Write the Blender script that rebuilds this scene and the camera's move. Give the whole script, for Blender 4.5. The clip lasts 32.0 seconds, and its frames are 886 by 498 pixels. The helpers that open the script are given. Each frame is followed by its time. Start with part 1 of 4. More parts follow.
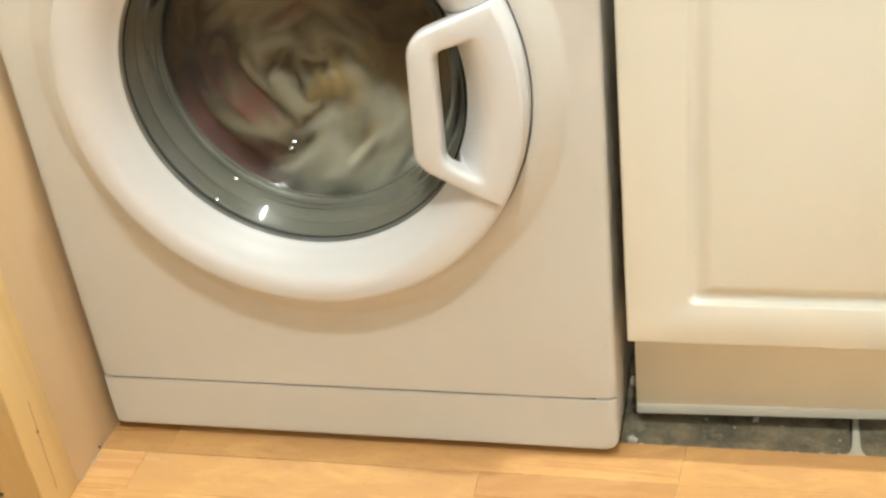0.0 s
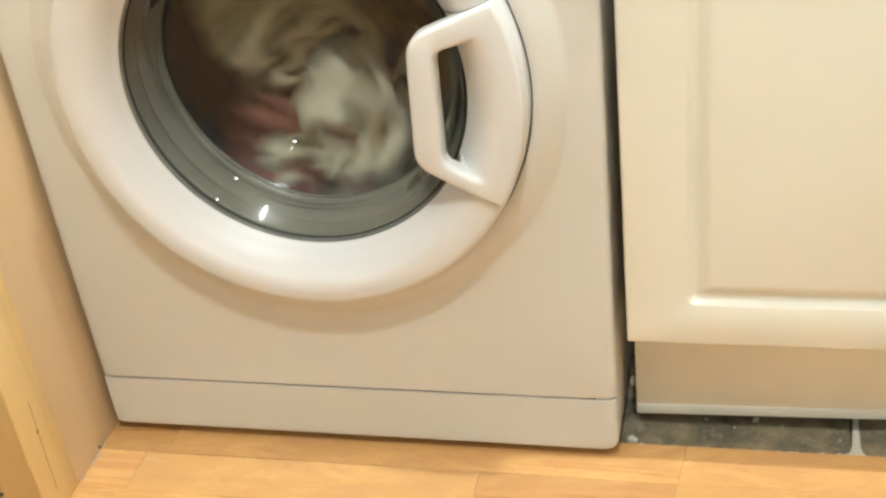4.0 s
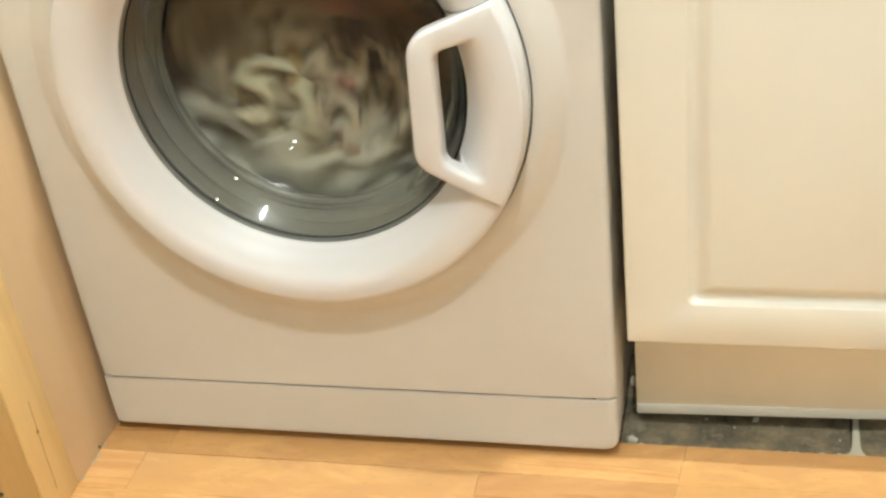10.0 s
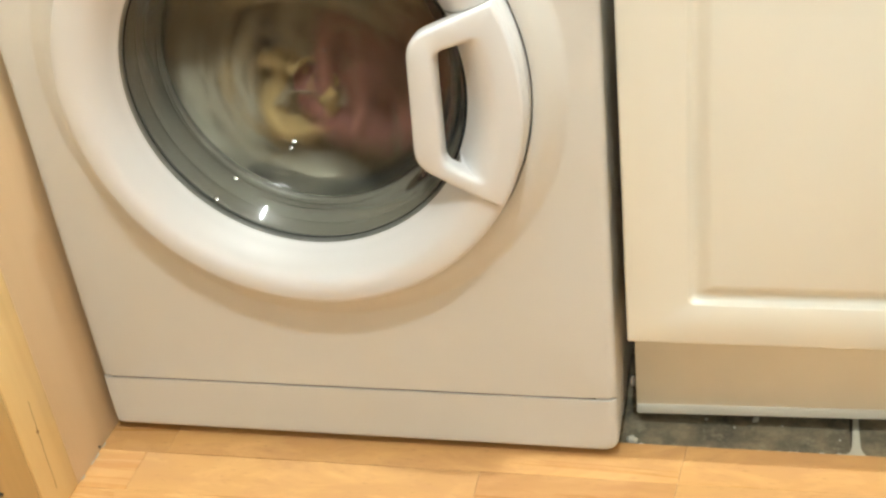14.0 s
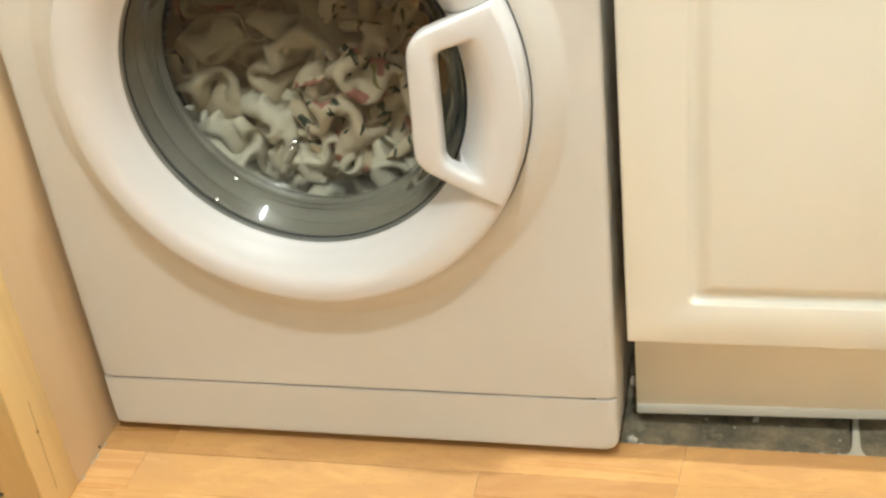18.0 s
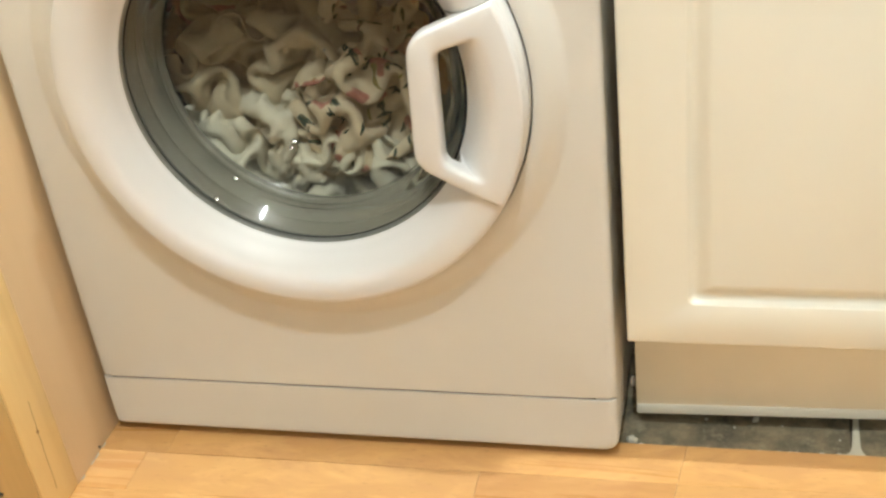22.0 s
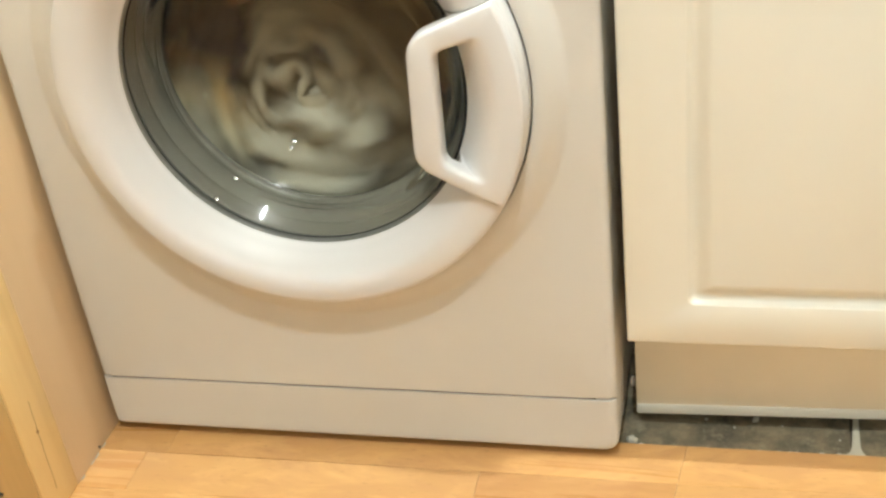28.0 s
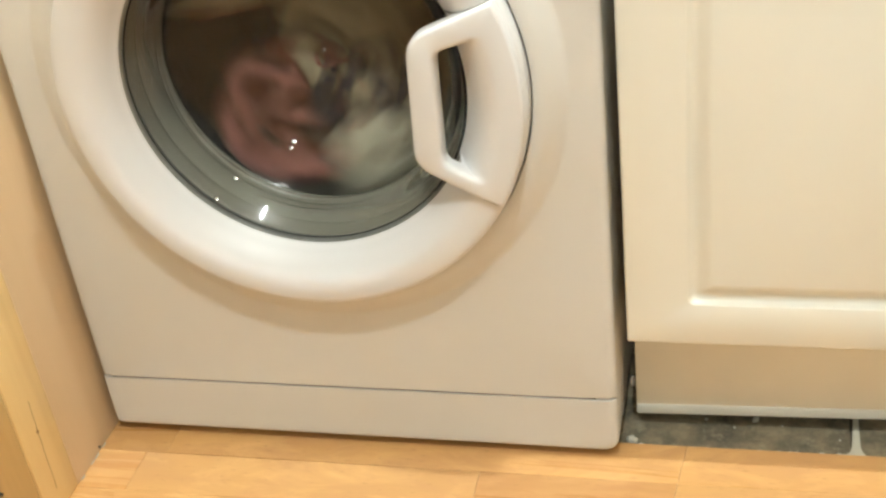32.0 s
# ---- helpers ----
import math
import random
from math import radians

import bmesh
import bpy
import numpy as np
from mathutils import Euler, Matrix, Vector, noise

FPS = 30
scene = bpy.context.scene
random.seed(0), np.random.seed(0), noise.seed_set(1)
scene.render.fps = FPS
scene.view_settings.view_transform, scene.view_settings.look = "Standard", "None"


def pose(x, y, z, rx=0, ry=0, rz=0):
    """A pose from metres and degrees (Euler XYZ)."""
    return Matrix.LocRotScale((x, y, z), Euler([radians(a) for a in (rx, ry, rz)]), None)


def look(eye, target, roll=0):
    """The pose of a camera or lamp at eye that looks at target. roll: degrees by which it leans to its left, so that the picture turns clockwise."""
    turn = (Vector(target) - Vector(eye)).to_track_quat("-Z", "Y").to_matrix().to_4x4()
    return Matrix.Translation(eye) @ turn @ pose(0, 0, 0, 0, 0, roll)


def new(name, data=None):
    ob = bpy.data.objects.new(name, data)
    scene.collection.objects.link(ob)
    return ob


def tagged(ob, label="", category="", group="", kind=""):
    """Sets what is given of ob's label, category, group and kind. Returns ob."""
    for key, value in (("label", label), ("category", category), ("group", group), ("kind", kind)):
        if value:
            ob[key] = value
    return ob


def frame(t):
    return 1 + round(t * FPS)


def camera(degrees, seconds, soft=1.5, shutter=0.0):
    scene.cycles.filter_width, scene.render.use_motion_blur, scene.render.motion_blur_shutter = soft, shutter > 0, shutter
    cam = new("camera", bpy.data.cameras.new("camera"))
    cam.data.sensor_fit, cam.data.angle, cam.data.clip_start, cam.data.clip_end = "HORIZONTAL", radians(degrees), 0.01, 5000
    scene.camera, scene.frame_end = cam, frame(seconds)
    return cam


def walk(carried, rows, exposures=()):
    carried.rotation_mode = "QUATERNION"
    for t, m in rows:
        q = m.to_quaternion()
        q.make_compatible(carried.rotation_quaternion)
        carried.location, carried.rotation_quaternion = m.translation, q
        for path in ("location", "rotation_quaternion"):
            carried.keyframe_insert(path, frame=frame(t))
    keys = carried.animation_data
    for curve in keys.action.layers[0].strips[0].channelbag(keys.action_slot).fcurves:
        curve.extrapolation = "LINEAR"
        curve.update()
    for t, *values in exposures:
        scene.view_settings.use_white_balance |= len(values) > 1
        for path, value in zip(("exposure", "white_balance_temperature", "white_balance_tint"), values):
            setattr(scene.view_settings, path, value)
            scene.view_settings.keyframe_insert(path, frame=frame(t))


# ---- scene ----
cam = camera(39.56, 32.0, soft=2.5, shutter=2.2)
VIEW = look((0.7138, -1.0085, 0.9233), (0.48200, -0.19235, 0.39400), -7.4946)
walk(cam, [(0.0, VIEW), (32.0, VIEW)], exposures=[(0.0, -0.15), (32.0, -0.15)])

# ---- light: a dim evening world outside, and warm ceiling spots, three on a bar and one over the worktops ----
world = bpy.data.worlds.new("evening")
scene.world = world
world.use_nodes = True
world.node_tree.nodes["Background"].inputs[0].default_value = (0.02, 0.025, 0.04, 1)
world.node_tree.nodes["Background"].inputs[1].default_value = 0.3

LAMP_COLOR = (0.93, 1.0, 0.965)
BULBS = [(0.686, -1.035, 2.30, 32.5, 0.016), (0.69, -1.06, 2.30, 32.5, 0.016), (0.694, -1.085, 2.30, 32.5, 0.016), (0.80, -0.052, 2.30, 112.0, 0.012)]
for bx, by, bz, watts, size in BULBS:
    lamp = bpy.data.lights.new("spot_bulb", "POINT")
    lamp.energy, lamp.color, lamp.shadow_soft_size = watts, LAMP_COLOR, size
    new("spot_bulb_light", lamp).location = (bx, by, bz)


# ---- materials ----
def material(name, color, rough=0.5, metal=0.0):
    m = bpy.data.materials.new(name)
    m.use_nodes = True
    b = m.node_tree.nodes["Principled BSDF"]
    b.inputs["Base Color"].default_value = (*color, 1)
    b.inputs["Roughness"].default_value = rough
    b.inputs["Metallic"].default_value = metal
    return m, m.node_tree, b


def add(tree, kind, **inputs):
    n = tree.nodes.new(kind)
    for key, value in inputs.items():
        n.inputs[key.replace("_", " ")].default_value = value
    return n


def coords(tree, scale=(1, 1, 1), out="Object", turn=(0, 0, 0)):
    tc = tree.nodes.new("ShaderNodeTexCoord")
    mp = tree.nodes.new("ShaderNodeMapping")
    mp.inputs["Scale"].default_value = scale
    mp.inputs["Rotation"].default_value = turn
    tree.links.new(tc.outputs[out], mp.inputs["Vector"])
    return mp.outputs[0]


def noise_tex(tree, vec, scale, detail=4.0, rough=0.55, distort=0.0):
    n = add(tree, "ShaderNodeTexNoise", Scale=scale, Detail=detail, Roughness=rough, Distortion=distort)
    tree.links.new(vec, n.inputs["Vector"])
    return n.outputs["Fac"]


def ramp(tree, fac, stops):
    r = tree.nodes.new("ShaderNodeValToRGB")
    while len(r.color_ramp.elements) < len(stops):
        r.color_ramp.elements.new(0.5)
    for e, (at, c) in zip(r.color_ramp.elements, stops):
        e.position = at
        e.color = (c, c, c, 1) if isinstance(c, (int, float)) else (*c, 1)
    tree.links.new(fac, r.inputs[0])
    return r.outputs[0]


def mix(tree, fac, a, b, mode="MIX"):
    n = tree.nodes.new("ShaderNodeMix")
    n.data_type, n.blend_type = "RGBA", mode
    for sock, v in ((n.inputs[0], fac), (n.inputs[6], a), (n.inputs[7], b)):
        if isinstance(v, (int, float)):
            sock.default_value = v
        elif isinstance(v, tuple):
            sock.default_value = (*v, 1)
        else:
            tree.links.new(v, sock)
    return n.outputs[2]


def bump(tree, b, height, strength=0.2, distance=0.002):
    n = add(tree, "ShaderNodeBump", Strength=strength, Distance=distance)
    tree.links.new(height, n.inputs["Height"])
    tree.links.new(n.outputs[0], b.inputs["Normal"])


def painted(name, color, rough, dirt=0.12, grain=900.0, strength=0.03, coat=0.0, stain=(0.45, 0.36, 0.24), sway=1.0):
    """Paint, foil or plastic with faint smudges and a fine orange-peel."""
    m, t, b = material(name, color, rough)
    v = coords(t)
    big = noise_tex(t, v, 5.0, 5.0, 0.6)
    fine = noise_tex(t, v, 60.0, 3.0)
    t.links.new(mix(t, ramp(t, big, [(0.45, 0.0), (0.8, dirt)]), color, stain), b.inputs["Base Color"])
    t.links.new(ramp(t, fine, [(0.3, max(rough - 0.05 * sway, 0.02)), (0.7, rough + 0.07 * sway)]), b.inputs["Roughness"])
    bump(t, b, noise_tex(t, v, grain, 2.0), strength, 0.0006)
    b.inputs["Coat Weight"].default_value = coat
    return m


def timber(name, light, dark, axis, rough=0.42, grain=1.0, knots=False, vary=0.0, cloud=None):
    """Wood with its grain along one axis of the object, streaks, pores and, where asked, knots."""
    m, t, b = material(name, light, rough)
    s = [26.0 * grain, 26.0 * grain, 26.0 * grain]
    s["xyz".index(axis)] = 1.6 * grain
    v = coords(t, tuple(s))
    info = t.nodes.new("ShaderNodeObjectInfo")
    if vary:
        shift = add(t, "ShaderNodeVectorMath")
        shift.operation = "ADD"
        t.links.new(v, shift.inputs[0])
        times = add(t, "ShaderNodeVectorMath")
        times.operation = "SCALE"
        times.inputs[0].default_value = (37.0, 53.0, 71.0)
        t.links.new(info.outputs["Random"], times.inputs["Scale"])
        t.links.new(times.outputs[0], shift.inputs[1])
        v = shift.outputs[0]
    streak = noise_tex(t, v, 1.0, 6.0, 0.62, 0.6)
    broad = noise_tex(t, v, 0.28, 2.0, 0.5, 0.4)
    col = mix(t, ramp(t, streak, [(0.32, 0.0), (0.72, 1.0)]), dark, light)
    col = mix(t, ramp(t, broad, [(0.35, 0.0), (0.7, 0.55)]), col, tuple(0.5 * (a + c) * 0.9 for a, c in zip(light, dark)))
    if cloud:
        patch = noise_tex(t, coords(t, (7.0, 15.0, 8.0)), 1.0, 4.0, 0.6, 0.8)
        col = mix(t, ramp(t, patch, [(0.42, 0.0), (0.70, 0.5)]), col, cloud)
        pale = noise_tex(t, coords(t, (9.0, 26.0, 8.0), turn=(0, 0, 0.15)), 1.0, 4.0, 0.65, 0.9)
        col = mix(t, ramp(t, pale, [(0.48, 0.0), (0.74, 0.45)]), col, tuple(min(1.0, c * 1.18 + 0.03) for c in light))
        fleck = noise_tex(t, coords(t, (60.0, 240.0, 100.0)), 1.0, 2.0)
        col = mix(t, ramp(t, fleck, [(0.62, 0.0), (0.74, 0.35)]), col, tuple(c * 0.6 for c in dark))
    if knots:
        k = add(t, "ShaderNodeTexVoronoi", Scale=0.9)
        k.inputs["Randomness"].default_value = 1.0
        kv = coords(t, (16, 16, 5.5))
        t.links.new(kv, k.inputs["Vector"])
        col = mix(t, ramp(t, k.outputs["Distance"], [(0.05, 1.0), (0.16, 0.0)]), col, tuple(c * 0.35 for c in dark))
    if vary:
        tone = add(t, "ShaderNodeHueSaturation")
        t.links.new(col, tone.inputs["Color"])
        t.links.new(ramp(t, info.outputs["Random"], [(0.0, 1.0 - vary), (1.0, 1.0 + vary * 0.6)]), tone.inputs["Value"])
        col = tone.outputs[0]
    t.links.new(col, b.inputs["Base Color"])
    t.links.new(ramp(t, streak, [(0.3, rough - 0.08), (0.7, rough + 0.1)]), b.inputs["Roughness"])
    bump(t, b, streak, 0.12, 0.0008)
    return m


ENAMEL = painted("white_enamel", (0.61, 0.602, 0.572), 0.34, 0.10, 700.0, 0.025, 0.15)
PLASTIC = painted("white_plastic", (0.665, 0.662, 0.665), 0.39, 0.012, 500.0, 0.012, 0.0, sway=0.12)
FOIL = painted("cream_foil", (0.735, 0.722, 0.645), 0.2, 0.03, 420.0, 0.012, 0.2)
PLINTH = painted("cream_plinth_board", (0.80, 0.76, 0.645), 0.42, 0.2, 300.0, 0.08)
STRIP = painted("pale_sealing_plastic", (0.62, 0.635, 0.585), 0.35, 0.1, 300.0, 0.03)
RUBBER = painted("grey_rubber", (0.205, 0.191, 0.152), 0.32, 0.3, 200.0, 0.1, stain=(0.12, 0.11, 0.09))
SEAL = painted("black_seal", (0.045, 0.045, 0.045), 0.45, 0.2)
EDGE = painted("dark_grey_edge", (0.12, 0.122, 0.11), 0.4, 0.2)
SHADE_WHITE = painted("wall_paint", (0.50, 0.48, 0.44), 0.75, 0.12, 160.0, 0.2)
CEILING_PAINT = painted("ceiling_paint", (0.70, 0.69, 0.66), 0.85, 0.06, 120.0, 0.2)
PANEL = timber("beige_wood_panel", (0.665, 0.505, 0.325), (0.60, 0.435, 0.26), "z", 0.45, 0.7)
PINE = timber("varnished_pine", (0.87, 0.67, 0.34), (0.70, 0.47, 0.19), "z", 0.36, 1.0, knots=True)
PINE_DARK = timber("darker_pine", (0.70, 0.50, 0.23), (0.52, 0.34, 0.13), "z", 0.45, 0.9, knots=True)
LAMINATE = timber("beech_laminate", (0.65, 0.38, 0.148), (0.53, 0.275, 0.095), "x", 0.30, 0.55, vary=0.05, cloud=(0.50, 0.265, 0.12))
LAMINATE_DARK = timber("beech_laminate_dark", (0.54, 0.30, 0.118), (0.43, 0.215, 0.076), "x", 0.30, 0.55, vary=0.08, cloud=(0.42, 0.205, 0.085))
GROUT = painted("pale_grout", (0.52, 0.51, 0.44), 0.85, 0.5, 300.0, 0.4)
BED = painted("dark_cement_bed", (0.10, 0.085, 0.065), 0.9, 0.4, 200.0, 0.4)
DARK_WOOD = painted("dark_wood_grain", (0.27, 0.14, 0.05), 0.6, 0.3)
CHROME, _, _ = material("brushed_lamp_metal", (0.55, 0.54, 0.52), 0.3, 1.0)


def slate():
    m, t, b = material("dark_slate_tile", (0.05, 0.055, 0.05), 0.5)
    v = coords(t)
    big = noise_tex(t, v, 22.0, 6.0, 0.72)
    fine = noise_tex(t, v, 70.0, 5.0, 0.72)
    col = mix(t, ramp(t, big, [(0.36, 0.0), (0.66, 1.0)]), (0.088, 0.078, 0.058), (0.33, 0.27, 0.175))
    col = mix(t, ramp(t, fine, [(0.52, 0.0), (0.72, 0.8)]), col, (0.36, 0.33, 0.235))
    t.links.new(col, b.inputs["Base Color"])
    t.links.new(ramp(t, fine, [(0.3, 0.3), (0.7, 0.75)]), b.inputs["Roughness"])
    bump(t, b, fine, 0.35, 0.002)
    return m


def steel():
    # near-black base puts the unlit drum's darkness into the steel colour
    m, t, b = material("perforated_steel_in_shade", (0.010, 0.010, 0.014), 0.35, 1.0)
    v = coords(t, out="UV")
    holes = add(t, "ShaderNodeTexVoronoi", Scale=1.0)
    holes.inputs["Randomness"].default_value = 0.0
    t.links.new(v, holes.inputs["Vector"])
    hole = ramp(t, holes.outputs["Distance"], [(0.16, 1.0), (0.2, 0.0)])
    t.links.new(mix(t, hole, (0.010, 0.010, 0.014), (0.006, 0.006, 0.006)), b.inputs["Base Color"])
    t.links.new(ramp(t, hole, [(0.0, 1.0), (1.0, 0.0)]), b.inputs["Metallic"])
    bump(t, b, ramp(t, hole, [(0.0, 1.0), (1.0, 0.0)]), 0.5, 0.001)
    return m


def glass(name, index, haze):
    m, t, b = material(name, (0.73, 0.74, 0.715), 0.05)
    # a small matt share paints in the haze that veils the door glass
    b.inputs["Transmission Weight"].default_value = 1.0 - haze
    b.inputs["IOR"].default_value = index
    v = coords(t)
    bump(t, b, noise_tex(t, v, 14.0, 2.0), 0.04, 0.002)
    return m


# the last one is clear stuff for the glints added on the door glass
SLATE, STEEL, GLASS, GLINT_CLEAR = slate(), steel(), glass("door_glass", 1.34, 0.004), glass("glint_clear", 1.5, 0.0)


def cloth(name, color, second=None, weave=900.0, rough=0.9, motif=None):
    """Wet washing: woven cotton with a soft mottling, stripes or printed flowers where the thing has them."""
    m, t, b = material(name, color, rough)
    v = coords(t)
    big = noise_tex(t, v, 16.0, 4.0, 0.6)
    col = mix(t, ramp(t, big, [(0.35, 0.0), (0.7, 1.0)]), tuple(c * 0.82 for c in color), second or color)
    if motif:
        def printed(scale, squash, turn, cut, wobble, offset):
            c = coords(t, squash, "UV", (0, 0, turn))
            n = add(t, "ShaderNodeTexNoise", Scale=scale * 2.2, Detail=2.0)
            t.links.new(c, n.inputs["Vector"])
            w = add(t, "ShaderNodeVectorMath")
            w.operation = "MULTIPLY_ADD"
            t.links.new(n.outputs["Color"], w.inputs[0])
            w.inputs[1].default_value = (wobble / scale,) * 3
            t.links.new(c, w.inputs[2])
            vo = add(t, "ShaderNodeTexVoronoi", Scale=scale)
            vo.voronoi_dimensions = "2D"
            sh = add(t, "ShaderNodeVectorMath")
            sh.operation = "ADD"
            sh.inputs[1].default_value = (offset, offset * 0.7, 0)
            t.links.new(w.outputs[0], sh.inputs[0])
            t.links.new(sh.outputs[0], vo.inputs["Vector"])
            return ramp(t, vo.outputs["Distance"], [(cut, 1.0), (cut + 0.05, 0.0)])
        col = mix(t, printed(38.0, (1.0, 0.3, 1), 0.5, 0.09, 0.9, 0.3), col, motif[2])
        col = mix(t, printed(42.0, (0.38, 1.0, 1), 0.9, 0.13, 0.9, 0.1), col, motif[1])
        col = mix(t, printed(46.0, (1.0, 0.40, 1), -0.4, 0.11, 0.8, 0.7), col, motif[1])
        petals = printed(15.0, (1, 1, 1), 0.0, 0.17, 0.8, 0.0)
        col = mix(t, petals, col, mix(t, ramp(t, noise_tex(t, v, 160.0, 2.0), [(0.4, 0.0), (0.6, 1.0)]), motif[0], tuple(min(1.0, c * 1.15 + 0.04) for c in motif[0])))
    t.links.new(col, b.inputs["Base Color"])
    b.inputs["Sheen Weight"].default_value = 0.05
    weft = noise_tex(t, v, weave, 2.0)
    wrinkle = noise_tex(t, coords(t, (1.0, 1.0, 0.45), turn=(0.3, 0.5, 0.8)), 70.0, 3.0, 0.5, 1.2)
    both = add(t, "ShaderNodeMath")
    both.operation = "MULTIPLY_ADD"
    t.links.new(wrinkle, both.inputs[0])
    both.inputs[1].default_value = 6.0
    t.links.new(weft, both.inputs[2])
    bump(t, b, both.outputs[0], 0.35, 0.0012)
    return m


# ---- mesh helpers ----
def link(name, bm, mat, parent=None, label="", smooth=True, at=None):
    me = bpy.data.meshes.new(name)
    bmesh.ops.recalc_face_normals(bm, faces=bm.faces[:])
    bm.to_mesh(me)
    bm.free()
    for p in me.polygons:
        p.use_smooth = smooth
    if smooth:
        me.set_sharp_from_angle(angle=radians(38))
    me.materials.append(mat)
    ob = new(name, me)
    if at is not None:
        ob.matrix_basis = at
    if parent:
        ob.parent = parent
    if label:
        ob["label"] = label
    return ob


def part(name, bm, mat, parent, label="", smooth=True, at=None):
    return link(name, bm, mat, parent, label, smooth, at)


def empty(name, at, **tags):
    ob = new(name)
    ob.empty_display_size = 0.05
    ob.matrix_basis = pose(*at)
    return tagged(ob, **tags)


def box(x0, x1, y0, y1, z0, z1, bevel=0.0, segments=2):
    bm = bmesh.new()
    bmesh.ops.create_cube(bm, size=1.0)
    for v in bm.verts:
        v.co = ((x0 + x1) / 2 + v.co.x * (x1 - x0), (y0 + y1) / 2 + v.co.y * (y1 - y0), (z0 + z1) / 2 + v.co.z * (z1 - z0))
    if bevel:
        bmesh.ops.bevel(bm, geom=bm.edges[:], offset=bevel, segments=segments, profile=0.5, affect="EDGES")
    return bm


def lathe(profile, steps=128, center=(0, 0, 0), close=False, start=0.0, stop=2 * math.pi):
    """A profile of (radius, y) turned round the y axis."""
    bm = bmesh.new()
    whole = abs(stop - start - 2 * math.pi) < 1e-6
    rows = []
    for k in range(steps if whole else steps + 1):
        a = start + (stop - start) * k / steps
        rows.append([bm.verts.new((center[0] + r * math.cos(a), center[1] + y, center[2] + r * math.sin(a))) for r, y in profile])
    n = len(profile)
    for k in range(steps):
        a, b = rows[k], rows[(k + 1) % len(rows)]
        for i in range(n if close else n - 1):
            j = (i + 1) % n
            quad = [a[i], a[j], b[j], b[i]]
            bm.faces.new(quad)
    bmesh.ops.remove_doubles(bm, verts=bm.verts[:], dist=1e-6)
    return bm


def smooth_profile(points, rounds=2):
    """Corner-cutting on an open profile."""
    for _ in range(rounds):
        out = [points[0]]
        for p, q in zip(points, points[1:]):
            out.append(tuple(0.75 * a + 0.25 * b for a, b in zip(p, q)))
            out.append(tuple(0.25 * a + 0.75 * b for a, b in zip(p, q)))
        points = out + [points[-1]]
    return points


def rounded_rect(x0, x1, z0, z1, radius, per=6):
    pts = []
    for cx, cz, a0 in ((x1 - radius, z1 - radius, 0), (x0 + radius, z1 - radius, 90), (x0 + radius, z0 + radius, 180), (x1 - radius, z0 + radius, 270)):
        for k in range(per + 1):
            a = radians(a0 + 90 * k / per)
            pts.append((cx + radius * math.cos(a), cz + radius * math.sin(a)))
    return pts


def loft(rings, cap_first=True, cap_last=True):
    """Closed rings of equal count, skinned one to the next."""
    bm = bmesh.new()
    made = [[bm.verts.new(p) for p in ring] for ring in rings]
    n = len(rings[0])
    for a, b in zip(made, made[1:]):
        for i in range(n):
            j = (i + 1) % n
            bm.faces.new((a[i], a[j], b[j], b[i]))
    if cap_first:
        bm.faces.new(made[0])
    if cap_last:
        bm.faces.new(list(reversed(made[-1])))
    return bm


def tube(points, radius, sides=8):
    bm = bmesh.new()
    rings = []
    pts = [Vector(p) for p in points]
    for i, p in enumerate(pts):
        d = (pts[min(i + 1, len(pts) - 1)] - pts[max(i - 1, 0)]).normalized()
        side = d.orthogonal().normalized()
        if abs(d.y) < 0.9:
            side = d.cross(Vector((0, 1, 0))).normalized()
        up = d.cross(side)
        rings.append([bm.verts.new(p + radius * (math.cos(2 * math.pi * k / sides) * side + math.sin(2 * math.pi * k / sides) * up)) for k in range(sides)])
    for a, b in zip(rings, rings[1:]):
        for k in range(sides):
            bm.faces.new((a[k], a[(k + 1) % sides], b[(k + 1) % sides], b[k]))
    bm.faces.new(rings[0])
    bm.faces.new(rings[-1])
    return bm


# ---- the room ----
ROOM = (-1.6, 2.4, -2.6, 0.66, 2.42)
X0, X1, Y0, Y1, ZC = ROOM
tagged(link("floor", box(X0, X1, Y0, Y1, -0.06, -0.0135), BED), "old cement floor bed under tiles and laminate", "floor", kind="structure")
for name, dims in (("wall_north", (X0 - 0.1, X1 + 0.1, Y1, Y1 + 0.1, -0.06, ZC)), ("wall_south", (X0 - 0.1, X1 + 0.1, Y0 - 0.1, Y0, -0.06, ZC)),
                   ("wall_west", (X0 - 0.1, X0, Y0, Y1, -0.06, ZC)), ("wall_east", (X1, X1 + 0.1, Y0, Y1, -0.06, ZC))):
    tagged(link(name, box(*dims), SHADE_WHITE), "plain cream painted kitchen wall", "wall", kind="structure")
tagged(link("ceiling", box(X0 - 0.1, X1 + 0.1, Y0 - 0.1, Y1 + 0.1, ZC, ZC + 0.1), CEILING_PAINT), "plain white painted ceiling", "ceiling", kind="structure")


def spot_parts(fit, c, glow):
    part("stem", tube([(c[0], c[1], 0.0), (c[0], c[1], -0.052)], 0.007), CHROME, fit)
    part("spot_head", lathe([(0.0, 0.0), (0.018, 0.0), (0.024, 0.012), (0.027, 0.024), (0.024, 0.024), (0.0, 0.008)], 32), CHROME, fit, at=pose(c[0], c[1], -0.05, -90, 0, 0))
    part("bulb", lathe([(0.0, 0.002), (0.016, 0.0), (0.016, 0.006), (0.0, 0.008)], 24), glow, fit, "warm glowing bulb", at=pose(c[0], c[1], -0.062, -90, 0, 0))


